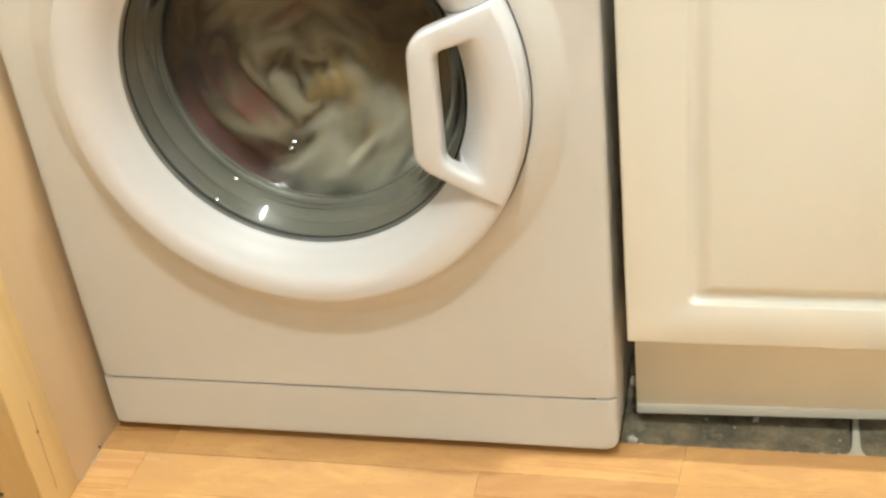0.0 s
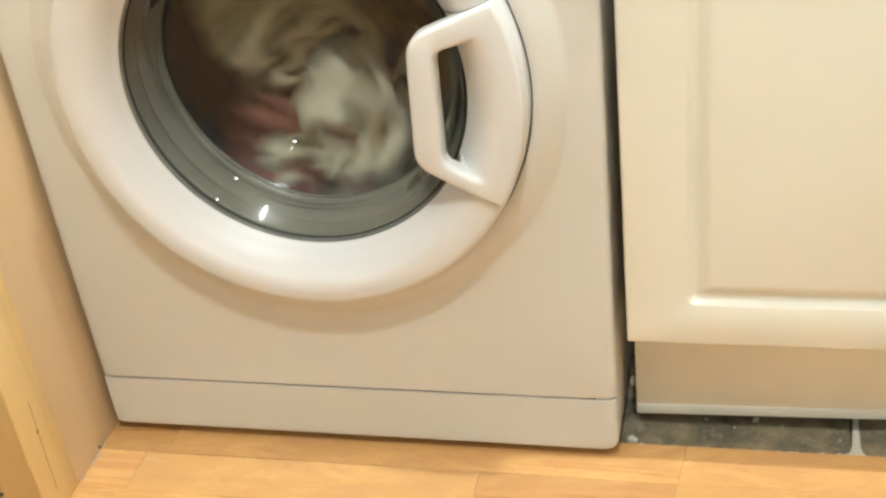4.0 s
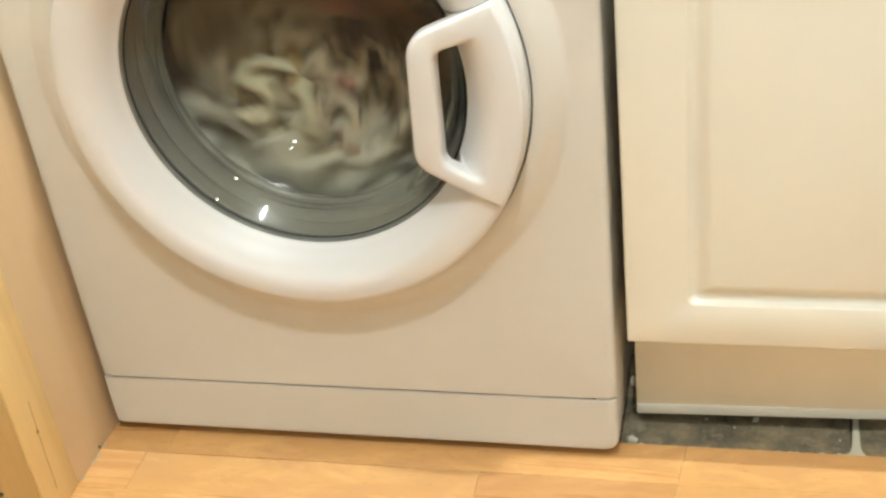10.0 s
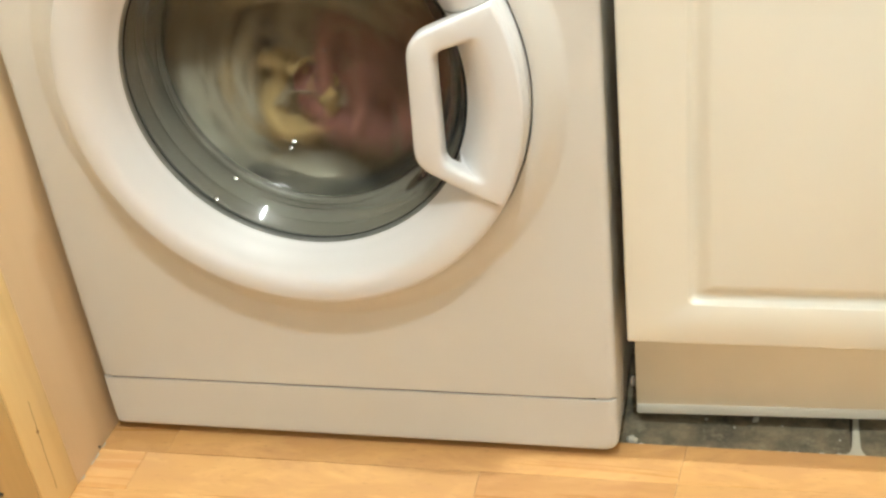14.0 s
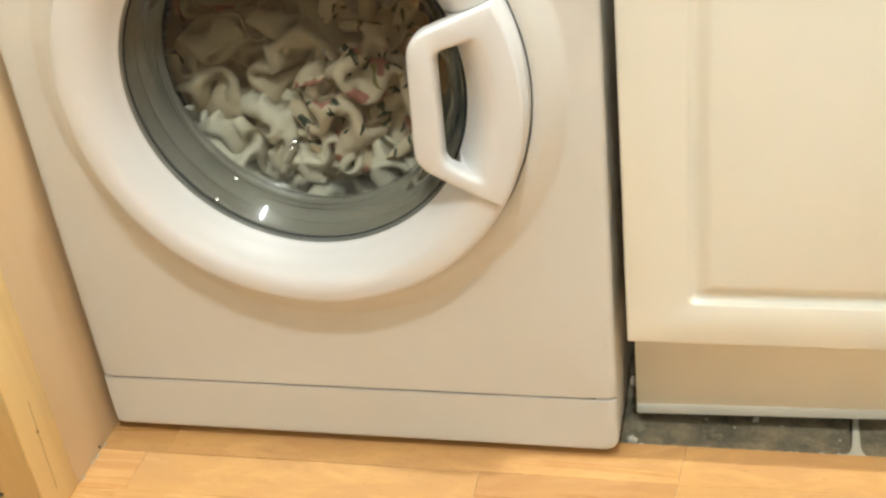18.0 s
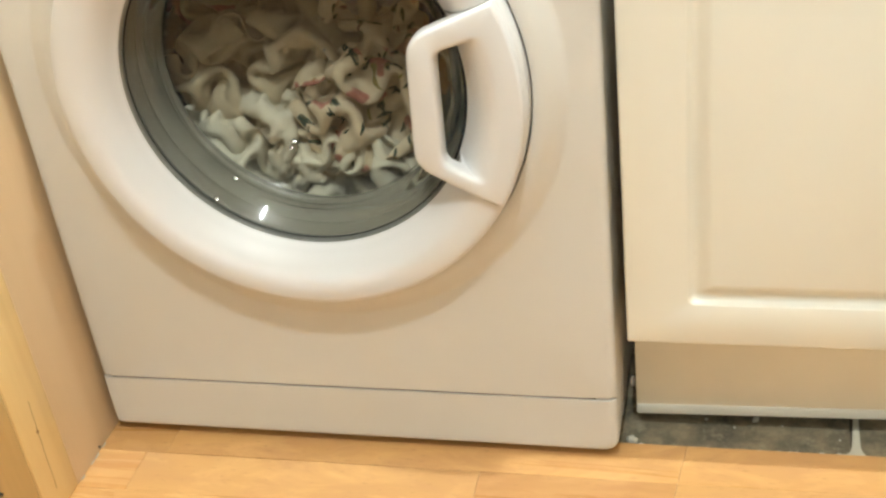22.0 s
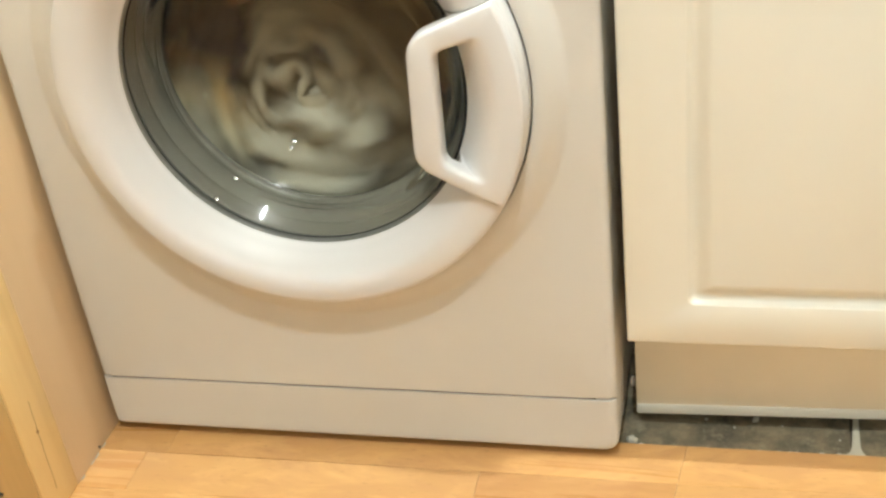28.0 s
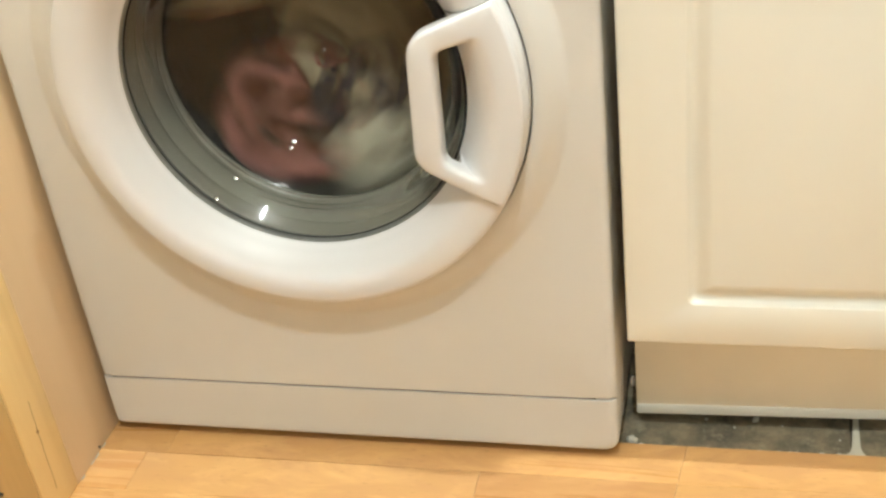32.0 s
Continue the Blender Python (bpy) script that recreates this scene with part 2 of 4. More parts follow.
def ceiling_spots():
    glow, t, b = material("bulb_glow", (1.0, 0.9, 0.7), 0.4)
    b.inputs["Emission Color"].default_value = (*LAMP_COLOR, 1)
    b.inputs["Emission Strength"].default_value = 6.0
    fit = empty("ceiling_spot_bar", (0.69, -1.06, ZC), label="brushed metal ceiling bar with three lit spots", category="ceiling lamp")
    part("bar", box(-0.03, 0.03, -0.12, 0.12, -0.03, 0.0, 0.004), CHROME, fit)
    for bx, by, bz, watts, size in BULBS[:3]:
        spot_parts(fit, (bx - 0.69, by + 1.06), glow)
    bx, by = BULBS[3][:2]
    single = empty("ceiling_spot", (bx, by, ZC), label="single lit ceiling spot above the worktops", category="ceiling lamp")
    part("rose", lathe([(0.0, 0.0), (0.05, 0.0), (0.05, 0.012), (0.0, 0.016)], 32), CHROME, single, at=pose(0, 0, 0, -90, 0, 0))
    spot_parts(single, (0.0, 0.0), glow)


ceiling_spots()

# ---- washing machine ----
W, H, D = 0.595, 0.85, 0.55
CX, CZ = 0.3006, 0.4506


def front_panel():
    """Steel front with a raised round surround and the door opening through it."""
    z0, z1, r = 0.0841, H - 0.004, 0.007
    wide = 0.011  # the right-hand edge is rounded more broadly
    steps = 160
    hole = [(0.266, 0.0), (0.2635, -0.0004), (0.260, -0.0022), (0.250, -0.0088), (0.243, -0.0118), (0.237, -0.0128), (0.2326, -0.0122), (0.2316, -0.010), (0.2312, -0.004), (0.2312, 0.012), (0.205, 0.014), (0.180, 0.016)]
    corners = [math.atan2(z - CZ, x - CX) % (2 * math.pi) for x in (0, W) for z in (z0, z1)]
    angles = sorted({2 * math.pi * k / steps for k in range(steps)} | set(corners))
    rings = [[] for _ in range(len(hole) + 7)]
    for a in angles:
        c, s = math.cos(a), math.sin(a)

        def edge(inset):
            t = 9.0
            for n, lim in ((c, W - inset * wide / r - CX), (-c, CX - inset), (s, z1 - inset - CZ), (-s, CZ - z0 - min(inset, 0.0015))):
                if n > 1e-9:
                    t = min(t, lim / n)
            return CX + c * t, CZ + s * t
        for i, (inset, y) in enumerate(((0.0, 0.06), (0.0, r), (r * 0.08, r * 0.62), (r * 0.3, r * 0.29), (r * 0.62, r * 0.08), (r, 0.0))):
            x, z = edge(inset)
            rings[i].append((x, y, z))
        x, z = edge(0.02)
        k = max(0.27, min(math.hypot(x - CX, z - CZ), 0.29))
        rings[6].append((CX + c * k, 0.0, CZ + s * k))
        for i, (rad, y) in enumerate(hole):
            rings[7 + i].append((CX + rad * c, y, CZ + rad * s))
    return loft(rings, False, False)


def kickboard():
    def outline(inset, left, right):
        x0, x1, z0, z1 = inset * 0.5, W - inset * 2.0, 0.012 + inset, 0.0826 - inset * 0.06
        corners = [(x1, z1, 0.0006, 0), (x0, z1, 0.0004, 90), (x0, z0, left, 180), (x1, z0, right, 270)]
        pts = []
        for cx, cz, rad, a0 in corners:
            sx, sz = (-1 if cx == x1 else 1), (-1 if cz == z1 else 1)
            for k in range(9):
                a = radians(a0 + 90 * k / 8)
                pts.append((cx + sx * rad + rad * math.cos(a), cz + sz * rad + rad * math.sin(a)))
        return pts
    rows = ((0.0, 0.05, 0.008, 0.013), (0.0, 0.008, 0.008, 0.013), (0.0006, 0.004, 0.0076, 0.0125), (0.002, 0.0016, 0.0070, 0.0115), (0.005, 0.0, 0.006, 0.009), (0.006, 0.0, 0.006, 0.009))
    return loft([[(x, y, z) for x, z in outline(i, a, b)] for i, y, a, b in rows])


washer = empty("washing_machine", (-0.0011, 0, -0.0080, 0, 0.15, 0), label="white front-loading washing machine running a wash", category="washing machine")
BASE = pose(0, 0, 0.0085)
part("front_panel", front_panel(), ENAMEL, washer, "white enamelled front with raised round surround", at=BASE)
part("kickboard", kickboard(), ENAMEL, washer, at=BASE)
# dark strip stands in for the shade inside the gap over the kickboard
part("gap_shade", box(0.012, W - 0.022, 0.0022, 0.05, 0.0827, 0.0840), SEAL, washer, "dark strip for the shade in the gap above the kickboard", at=BASE)
part("side_panel", box(0.0, 0.004, 0.058, D, 0.014, H, 0.0015), ENAMEL, washer, at=BASE)
part("side_panel", box(W - 0.004, W, 0.058, D, 0.014, H, 0.0015), ENAMEL, washer, at=BASE)
part("back_panel", box(0.004, W - 0.004, D - 0.004, D, 0.014, H), ENAMEL, washer, at=BASE)
part("base_panel", box(0.004, W - 0.004, 0.05, D - 0.004, 0.014, 0.02), ENAMEL, washer, at=BASE)
part("top_panel", box(-0.001, W + 0.001, 0.0, D, H, H + 0.02, 0.005), ENAMEL, washer, at=BASE)
for fx, fy in ((0.05, 0.09), (W - 0.05, 0.09), (0.05, D - 0.06), (W - 0.05, D - 0.06)):
    part("foot", lathe([(0.0, 0.0), (0.02, 0.0), (0.02, 0.012), (0.008, 0.014), (0.008, 0.024), (0.0, 0.024)], 20), SEAL, washer, at=pose(fx, fy, -0.0052 + 0.0026 * fx, 90))

RING = smooth_profile([(0.1715, 0.006), (0.1728, -0.0035), (0.1768, -0.0085), (0.1830, -0.0180), (0.1905, -0.0264), (0.1985, -0.0322), (0.2070, -0.0347), (0.2165, -0.0352), (0.2250, -0.0341), (0.2291, -0.0308), (0.2303, -0.0255), (0.2303, -0.008), (0.2303, 0.004)], 2)
door = part("door", lathe(RING, 192, (CX, 0, CZ)), PLASTIC, washer, "glossy white round door ring", at=BASE)
part("glass_edge", lathe(smooth_profile([(0.1733, -0.0034), (0.1716, -0.0020), (0.1708, 0.002), (0.1715, 0.008)], 1), 160, (CX, 0, CZ)), EDGE, door, "thin dark edge round the door glass")
BOWL = smooth_profile([(0.1707, 0.0015), (0.168, 0.0065), (0.161, 0.0155), (0.1565, 0.026), (0.1530, 0.040), (0.1495, 0.049), (0.142, 0.0565), (0.11, 0.060), (0.05, 0.063), (0.0001, 0.064)], 2)
INNER = smooth_profile([(0.1690, 0.0005), (0.1666, 0.0028), (0.16205, 0.00803), (0.1573, 0.01347), (0.1527, 0.0188), (0.1492, 0.0262), (0.1484, 0.0320), (0.1476, 0.0350), (0.1492, 0.0385), (0.1470, 0.0440), (0.139, 0.0515), (0.11, 0.0555), (0.05, 0.0585), (0.0001, 0.0595)], 2)
bowl = part("glass_bowl", lathe(BOWL + list(reversed(INNER)), 128, (CX, 0, CZ), close=True), GLASS, door, "clear bowl-shaped door glass")
bowl.visible_shadow = False
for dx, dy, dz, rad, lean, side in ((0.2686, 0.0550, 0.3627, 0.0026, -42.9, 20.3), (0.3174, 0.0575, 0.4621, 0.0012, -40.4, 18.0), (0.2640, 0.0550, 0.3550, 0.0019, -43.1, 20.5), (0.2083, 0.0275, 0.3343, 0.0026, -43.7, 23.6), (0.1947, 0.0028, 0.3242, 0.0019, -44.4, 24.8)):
    # flat clear discs added as glints, tilted to mirror a lamp to the camera
    glint = part("glint_disc", lathe([(0.0001, -0.00003), (0.45 * rad, -0.00002), (0.85 * rad, 0.0), (0.97 * rad, 0.0003), (rad, 0.0010), (0.6 * rad, 0.003), (0.0001, 0.004)], 24), GLINT_CLEAR, door, "small clear disc tilted to glint at the camera", at=pose(dx, dy, dz, lean, 0, side))
    glint.visible_shadow = False


def glint_strand(r, y, a0, a1, thick, seed):
    """A clear strand added along the lower part of the bowl, swelling and thinning."""
    rnd = random.Random(seed)
    n, sides = 72, 8
    rings = []
    for k in range(n + 1):
        a = radians(a0 + (a1 - a0) * k / n)
        w = thick * (0.25 + 0.75 * math.sin(math.pi * k / n)) * (0.75 + 0.5 * noise.noise(Vector((k * 0.23, seed, 0.0))))
        rings.append([(CX + (r + w * math.cos(b)) * math.cos(a), y + w * math.sin(b), CZ + (r + w * math.cos(b)) * math.sin(a)) for b in (2 * math.pi * i / sides for i in range(sides))])
    return loft(rings)


# these imitate the bright reflected arcs along the bowl's lower lip
for radius, depth, a0, a1, thick in ((0.1462, 0.0412, 196, 322, 0.0016), (0.1478, 0.0300, 228, 300, 0.0009), (0.1500, 0.0235, 242, 286, 0.0008)):
    strand = part("glint_strand", glint_strand(radius, depth, a0, a1, thick, int(a0)), GLINT_CLEAR, door, "thin clear strand that draws a bright arc on the glass")
    strand.visible_shadow = False


def arc(r, a0, a1, n):
    return [(CX + r * math.cos(radians(a0 + (a1 - a0) * k / n)), CZ + r * math.sin(radians(a0 + (a1 - a0) * k / n))) for k in range(n + 1)]


def round_corners(poly, radii, per=6):
    out = []
    n = len(poly)
    for i, (p, rad) in enumerate(zip(poly, radii)):
        p, a, b = Vector(p), Vector(poly[i - 1]), Vector(poly[(i + 1) % n])
        if rad <= 0:
            out.append(tuple(p))
            continue
        q0, q1 = p + (a - p).normalized() * rad, p + (b - p).normalized() * rad
        for k in range(per + 1):
            t = k / per
            out.append(tuple((1 - t) ** 2 * q0 + 2 * t * (1 - t) * p + t * t * q1))
    return out


def inset_poly(poly, d):
    """Moves a counter-clockwise outline inwards by d."""
    out = []
    n = len(poly)
    for i in range(n):
        a, p, b = Vector(poly[i - 1]), Vector(poly[i]), Vector(poly[(i + 1) % n])
        e0, e1 = (p - a), (b - p)
        n0 = Vector((-e0.y, e0.x)).normalized() if e0.length > 1e-9 else Vector((0, 0))
        n1 = Vector((-e1.y, e1.x)).normalized() if e1.length > 1e-9 else Vector((0, 0))
        m = (n0 + n1)
        m = m.normalized() if m.length > 1e-6 else n0
        k = max(m.dot(n0), 0.5)
        out.append(tuple(p + m * ((d if isinstance(d, float) else d[i]) / k)))
    return out


def handle():
    """The door's grip: a rounded plate on the ring with an opening for the fingers."""
    rim = arc(0.2285, -28.4, 24.6, 24)
    poly = round_corners([(0.4262, 0.5100), (0.4205, 0.3830)] + rim, [0.020, 0.018] + [0.0] * len(rim), 8)
    hole = round_corners([(0.4522, 0.4975), (0.4494, 0.3880), (0.4885, 0.3700), (0.5010, 0.4040), (0.5060, 0.4420), (0.5035, 0.4840), (0.4940, 0.5125)], [0.010, 0.008, 0.006, 0.01, 0.01, 0.01, 0.006], 5)
    c = Vector((0.466, 0.442))
    n = 160
    angles = [2 * math.pi * k / n for k in range(n)]

    def polar(pts):
        out = []
        for a in angles:
            d, best = Vector((math.cos(a), math.sin(a))), 0.0
            for p, q in zip(pts, pts[1:] + pts[:1]):
                p, e = Vector(p) - c, Vector(q) - Vector(p)
                det = e.x * d.y - e.y * d.x
                if abs(det) > 1e-12:
                    t, u = (e.x * p.y - e.y * p.x) / det, (d.x * p.y - d.y * p.x) / det
                    if t > 0 and -1e-6 <= u <= 1 + 1e-6:
                        best = max(best, t)
            out.append(tuple(c + d * best))
        return out
    o, h = polar(poly), polar(hole)

    def at_depth(pts, y):
        # the plate leans in a little towards the middle of the door
        return [(x, y + 0.10 * max(0.0, 0.470 - x) , z) for x, z in pts]
    front, back = -0.0415, -0.0250
    rings = []
    for d, y in ((0.0, back), (0.0, front + 0.0045), (0.0006, front + 0.0022), (0.0018, front + 0.0008), (0.0040, front)):
        rings.append(at_depth(inset_poly(o, d), y))
    for d, y, sink in ((-0.0046, 0.0, 0.0), (-0.0024, 0.0010, 0.04), (-0.0008, 0.0034, 0.14), (0.0, 0.0070, 0.30), (0.0, 0.0110, 0.52), (0.0, 0.0140, 0.76), (0.0, 0.0165, 1.0)):
        ring = []
        for (x, yy, z), (px, pz) in zip(at_depth(inset_poly(h, d), front + y), inset_poly(h, d)):
            # towards the rim the opening is scooped out down to the glass
            k = min(max((px - 0.4615) / 0.013, 0.0), 1.0)
            k = k * k * (3 - 2 * k)
            v = Vector((px - CX, pz - CZ))
            v = v * ((1 - sink) + sink * 0.1706 / v.length)
            deep = front + (-0.0050 - front) * (0.3 * sink + 0.7 * sink * sink)
            ring.append((x + (CX + v.x - x) * k, yy + (deep - yy) * k, z + (CZ + v.y - z) * k))
        rings.append(ring)
    rings.append(rings[0])
    return loft(rings, False, False)


part("handle", handle(), PLASTIC, door, "white plastic grip with a finger opening")



def ring_front(r):
    """How far the door ring stands out at a radius."""
    for (r0, y0), (r1, y1) in zip(RING, RING[1:]):
        if min(r0, r1) <= r <= max(r0, r1) and abs(r1 - r0) > 1e-7:
            return y0 + (y1 - y0) * (r - r0) / (r1 - r0)
    return -0.03


for (xa, za), (xb, zb) in (((0.4560, 0.3635), (0.4995, 0.3408)), ((0.4585, 0.5244), (0.5085, 0.5458))):
    line = []
    for k in range(13):
        x, z = xa + (xb - xa) * k / 12, za + (zb - za) * k / 12
        line.append((x, ring_front(math.hypot(x - CX, z - CZ)) - 0.0002, z))
    part("seam", tube(line, 0.0008, 6), EDGE, door, "thin dark seam beside the grip")

gasket = part("gasket", lathe(smooth_profile([(0.180, 0.016), (0.1765, 0.012), (0.1738, 0.015), (0.1718, 0.024), (0.1705, 0.030), (0.1712, 0.033), (0.1675, 0.040), (0.1640, 0.049), (0.1655, 0.053), (0.1600, 0.058), (0.1575, 0.063), (0.1600, 0.068), (0.168, 0.074), (0.180, 0.078)], 2), 160, (CX, 0, CZ)), RUBBER, washer, "grey rubber door gasket", at=BASE)
part("tub", lathe([(0.205, 0.014), (0.262, 0.070), (0.262, 0.43), (0.0001, 0.44)], 72, (CX, 0, CZ)), SEAL, washer, at=BASE)


def drum_mesh():
    prof = [(0.172, 0.082), (0.176, 0.079), (0.225, 0.083), (0.236, 0.092), (0.238, 0.105), (0.238, 0.370), (0.228, 0.386), (0.12, 0.396), (0.0002, 0.398)]
    bm = lathe(prof, 96)
    uv = bm.loops.layers.uv.new("UVMap")
    for f in bm.faces:
        for lp in f.loops:
            p = lp.vert.co
            a = math.atan2(p.z, p.x)
            if f.calc_center_median().x < 0 and a < -3.14:
                a += 2 * math.pi
            lp[uv].uv = (a * 0.238 * 62, (p.y - math.hypot(p.x, p.z)) * 62)
    return bm


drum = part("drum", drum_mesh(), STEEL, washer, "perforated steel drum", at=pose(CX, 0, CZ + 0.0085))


def lifter():
    rings = []
    for y, w, h in ((0.10, 0.014, 0.012), (0.125, 0.024, 0.045), (0.24, 0.026, 0.05), (0.35, 0.022, 0.042), (0.372, 0.012, 0.010)):
        rings.append([(-w, y, -0.2365), (-w * 0.75, y, -0.2365 + h * 0.6), (-w * 0.3, y, -0.2365 + h), (w * 0.3, y, -0.2365 + h), (w * 0.75, y, -0.2365 + h * 0.6), (w, y, -0.2365)])
    return loft(rings)


for k in range(3):
    part("lifter", lifter(), RUBBER, drum, "grey plastic lifting paddle", at=pose(0, 0, 0, 0, 120 * k + 20, 0))

# ---- kitchen cabinet ----
KX0, KX1, KZ0, KZ1 = 0.6072, 1.1030, 0.1598, 0.8770


def routed_door():
    """A foil-wrapped door with a routed groove round its middle panel."""
    g = (0.6685, KX1 - 0.0615, 0.2093, KZ1 - 0.0475)
    rings = []
    for inset, y, rad in ((0.0, 0.018, 0.002), (0.0, 0.0042, 0.002), (0.0005, 0.0022, 0.0022), (0.0016, 0.0008, 0.0026), (0.0036, 0.0, 0.003)):
        rings.append([(x, y, z) for x, z in rounded_rect(KX0 + inset, KX1 - inset, KZ0 + inset, KZ1 - inset, rad)])
    for inset, y, rad in ((-0.0016, 0.0, 0.0086), (0.0, 0.0008, 0.008), (0.0026, 0.0044, 0.007), (0.0055, 0.0068, 0.006), (0.0085, 0.0068, 0.005), (0.0120, 0.0056, 0.004), (0.0160, 0.0026, 0.003), (0.0200, 0.0008, 0.002), (0.0230, 0.0002, 0.0015)):
        rings.append([(x, y, z) for x, z in rounded_rect(g[0] + inset, g[1] - inset, g[2] + inset, g[3] - inset, rad)])
    return loft(rings)


cabinet = empty("kitchen_cabinet", (0.61, 0.0, -0.0085), label="cream base cabinet with a routed foil door and raised plinth", category="cabinet")
CB = pose(-0.61, 0, 0.0085)
part("door", routed_door(), FOIL, cabinet, "cream door with a routed groove", at=CB)
part("side_panel", box(0.6105, 0.6265, 0.021, 0.57, 0.150, 0.870, 0.0008), PLINTH, cabinet, at=CB)
part("side_panel", box(1.0845, 1.1005, 0.021, 0.57, 0.150, 0.870, 0.0008), PLINTH, cabinet, at=CB)
part("bottom_panel", box(0.6267, 1.0843, 0.022, 0.57, 0.150, 0.166, 0.0008), PLINTH, cabinet, at=CB)
part("back_panel", box(0.6267, 1.0843, 0.562, 0.568, 0.1662, 0.870), PLINTH, cabinet, at=CB)
part("top_rail", box(0.6267, 1.0843, 0.022, 0.57, 0.852, 0.870), PLINTH, cabinet, at=CB)
for lx in (0.66, 1.05):
    for ly in (0.17, 0.50):
        part("leg", lathe([(0.0, 0.0), (0.022, 0.0), (0.022, 0.006), (0.013, 0.012), (0.013, 0.150), (0.022, 0.156), (0.0, 0.158)], 20), SEAL, cabinet, at=pose(lx - 0.61, ly, 0.0, 90))


def lifted(bm):
    """The plinth sits a little high at its far end."""
    for v in bm.verts:
        v.co.z += 0.027 * (v.co.x - 0.608)
    return bm


plinth = part("plinth", lifted(box(0.6082, 1.1030, 0.066, 0.081, 0.014, 0.128, 0.0012)), PLINTH, cabinet, "cream plinth board, slightly raised", at=CB)
part("sealing_strip", lifted(box(0.6082, 1.1030, 0.0645, 0.0822, 0.0122, 0.0255, 0.002)), STRIP, plinth, "pale sealing strip along the lower edge")
part("clip", lathe(smooth_profile([(0.0, -0.005), (0.0026, -0.005), (0.0030, 0.003), (0.0018, 0.008), (0.0, 0.008)], 1), 14), PLASTIC, cabinet, "small white plastic plinth clip", at=CB @ pose(0.6035, 0.080, 0.045, 90, 0, 12))

# ---- timber beside the machine ----
end = empty("wooden_end_panel", (-0.03, -0.05, 0.0), label="beige wood end panel with a pine front post", category="panel")
EB = pose(0.03, 0.05, 0.0)
part("board", box(-0.029, -0.0108, -0.0925, 0.58, 0.0005, 0.90, 0.0004), PANEL, end, "flat beige wood board", at=EB)
part("edge_post", box(-0.029, -0.0106, -0.1560, -0.0925, 0.0005, 0.90, 0.0013), PINE, end, "varnished pine edging with small knots", at=EB)
part("front_board", box(-0.150, -0.0125, -0.1590, -0.1562, 0.0005, 0.90, 0.0008), PINE_DARK, end, "darker knotty pine facing", at=EB)
part("crack", tube([(-0.0104, -0.1238, 0.1480), (-0.0104, -0.1250, 0.1340), (-0.0104, -0.1252, 0.1220), (-0.0104, -0.1270, 0.1080), (-0.0104, -0.1264, 0.0960), (-0.0104, -0.1284, 0.0740), (-0.0104, -0.1282, 0.0560), (-0.0104, -0.1296, 0.030)], 0.0004, 5), DARK_WOOD, end, "thin dark crack along the pine edging", at=EB)
part("knot", lathe([(0.0, -0.0012), (0.002, -0.0012), (0.0022, 0.001), (0.0, 0.001)], 12), DARK_WOOD, end, "small dark knot", at=EB @ pose(-0.0110, -0.1270, 0.1090, 0, 0, 90))
part("knot", lathe([(0.0, -0.0010), (0.003, -0.0010), (0.0032, 0.001), (0.0, 0.001)], 12), SEAL, end, "small dark knot", at=EB @ pose(-0.0580, -0.1590, 0.0445))
part("nail", lathe([(0.0, -0.001), (0.0018, -0.001), (0.0018, 0.002), (0.0, 0.002)], 12), SEAL, end, "small dark nail head", at=EB @ pose(-0.0106, -0.0355, 0.006, 0, 0, 90))
for y0, y1 in ((-0.030, -0.022), (-0.050, -0.041), (-0.060, -0.053), (-0.085, -0.078)):
    part("sealant", tube([(-0.0100, y0, 0.001), (-0.0096, (y0 + y1) / 2, 0.0012), (-0.0100, y1, 0.001)], 0.0009, 6), GROUT, end, "flaked pale sealant along the floor", at=EB)

# ---- the washing ----
def garment_mesh(seed, size, folds, wave=0.035, lobes=0.28):
    """A crumpled lump of wet cloth: a flattened body with uneven lobes, long folds and fine creases."""
    rnd = random.Random(seed)
    cols, rows = 96, 56
    off = Vector((rnd.uniform(-50, 50), rnd.uniform(-50, 50), rnd.uniform(-50, 50)))
    dirs = [Vector((rnd.gauss(0, 1), rnd.gauss(0, 0.4), rnd.gauss(0, 1))).normalized() for _ in range(4)]
    verts = []
    for r in range(rows + 1):
        th = math.pi * r / rows
        for c in range(cols):
            ph = 2 * math.pi * c / cols
            n = Vector((math.sin(th) * math.cos(ph), math.cos(th), math.sin(th) * math.sin(ph)))
            p = Vector((n.x * size[0], n.y * size[1], n.z * size[2]))
            big = noise.noise(n * 1.6 + off)
            p *= 1.0 + lobes * big
            q = p / wave
            warp = Vector((noise.noise(q * 0.45 + off), noise.noise(q * 0.45 - off), noise.noise(q * 0.45 + 2 * off)))
            d = 0.0
            for k, way in enumerate(dirs):
                s = q.dot(way) * (1.0 + 0.7 * k) + 3.4 * warp[k % 3]
                d += (abs(math.sin(s * 1.7)) - 0.62) / (1.0 + 0.9 * k)
            crease = abs(noise.noise(q * 2.3 + off)) - 0.2
            p += n * (folds * d + folds * 0.5 * crease + folds * 1.1 * warp.x)
            verts.append(p)
    faces = []
    for r in range(rows):
        for c in range(cols):
            a, b = r * cols + c, r * cols + (c + 1) % cols
            faces.append((a, b, b + cols, a + cols))
    me = bpy.data.meshes.new("garment")
    me.from_pydata(verts, [], faces)
    for f in me.polygons:
        f.use_smooth = True
    return me


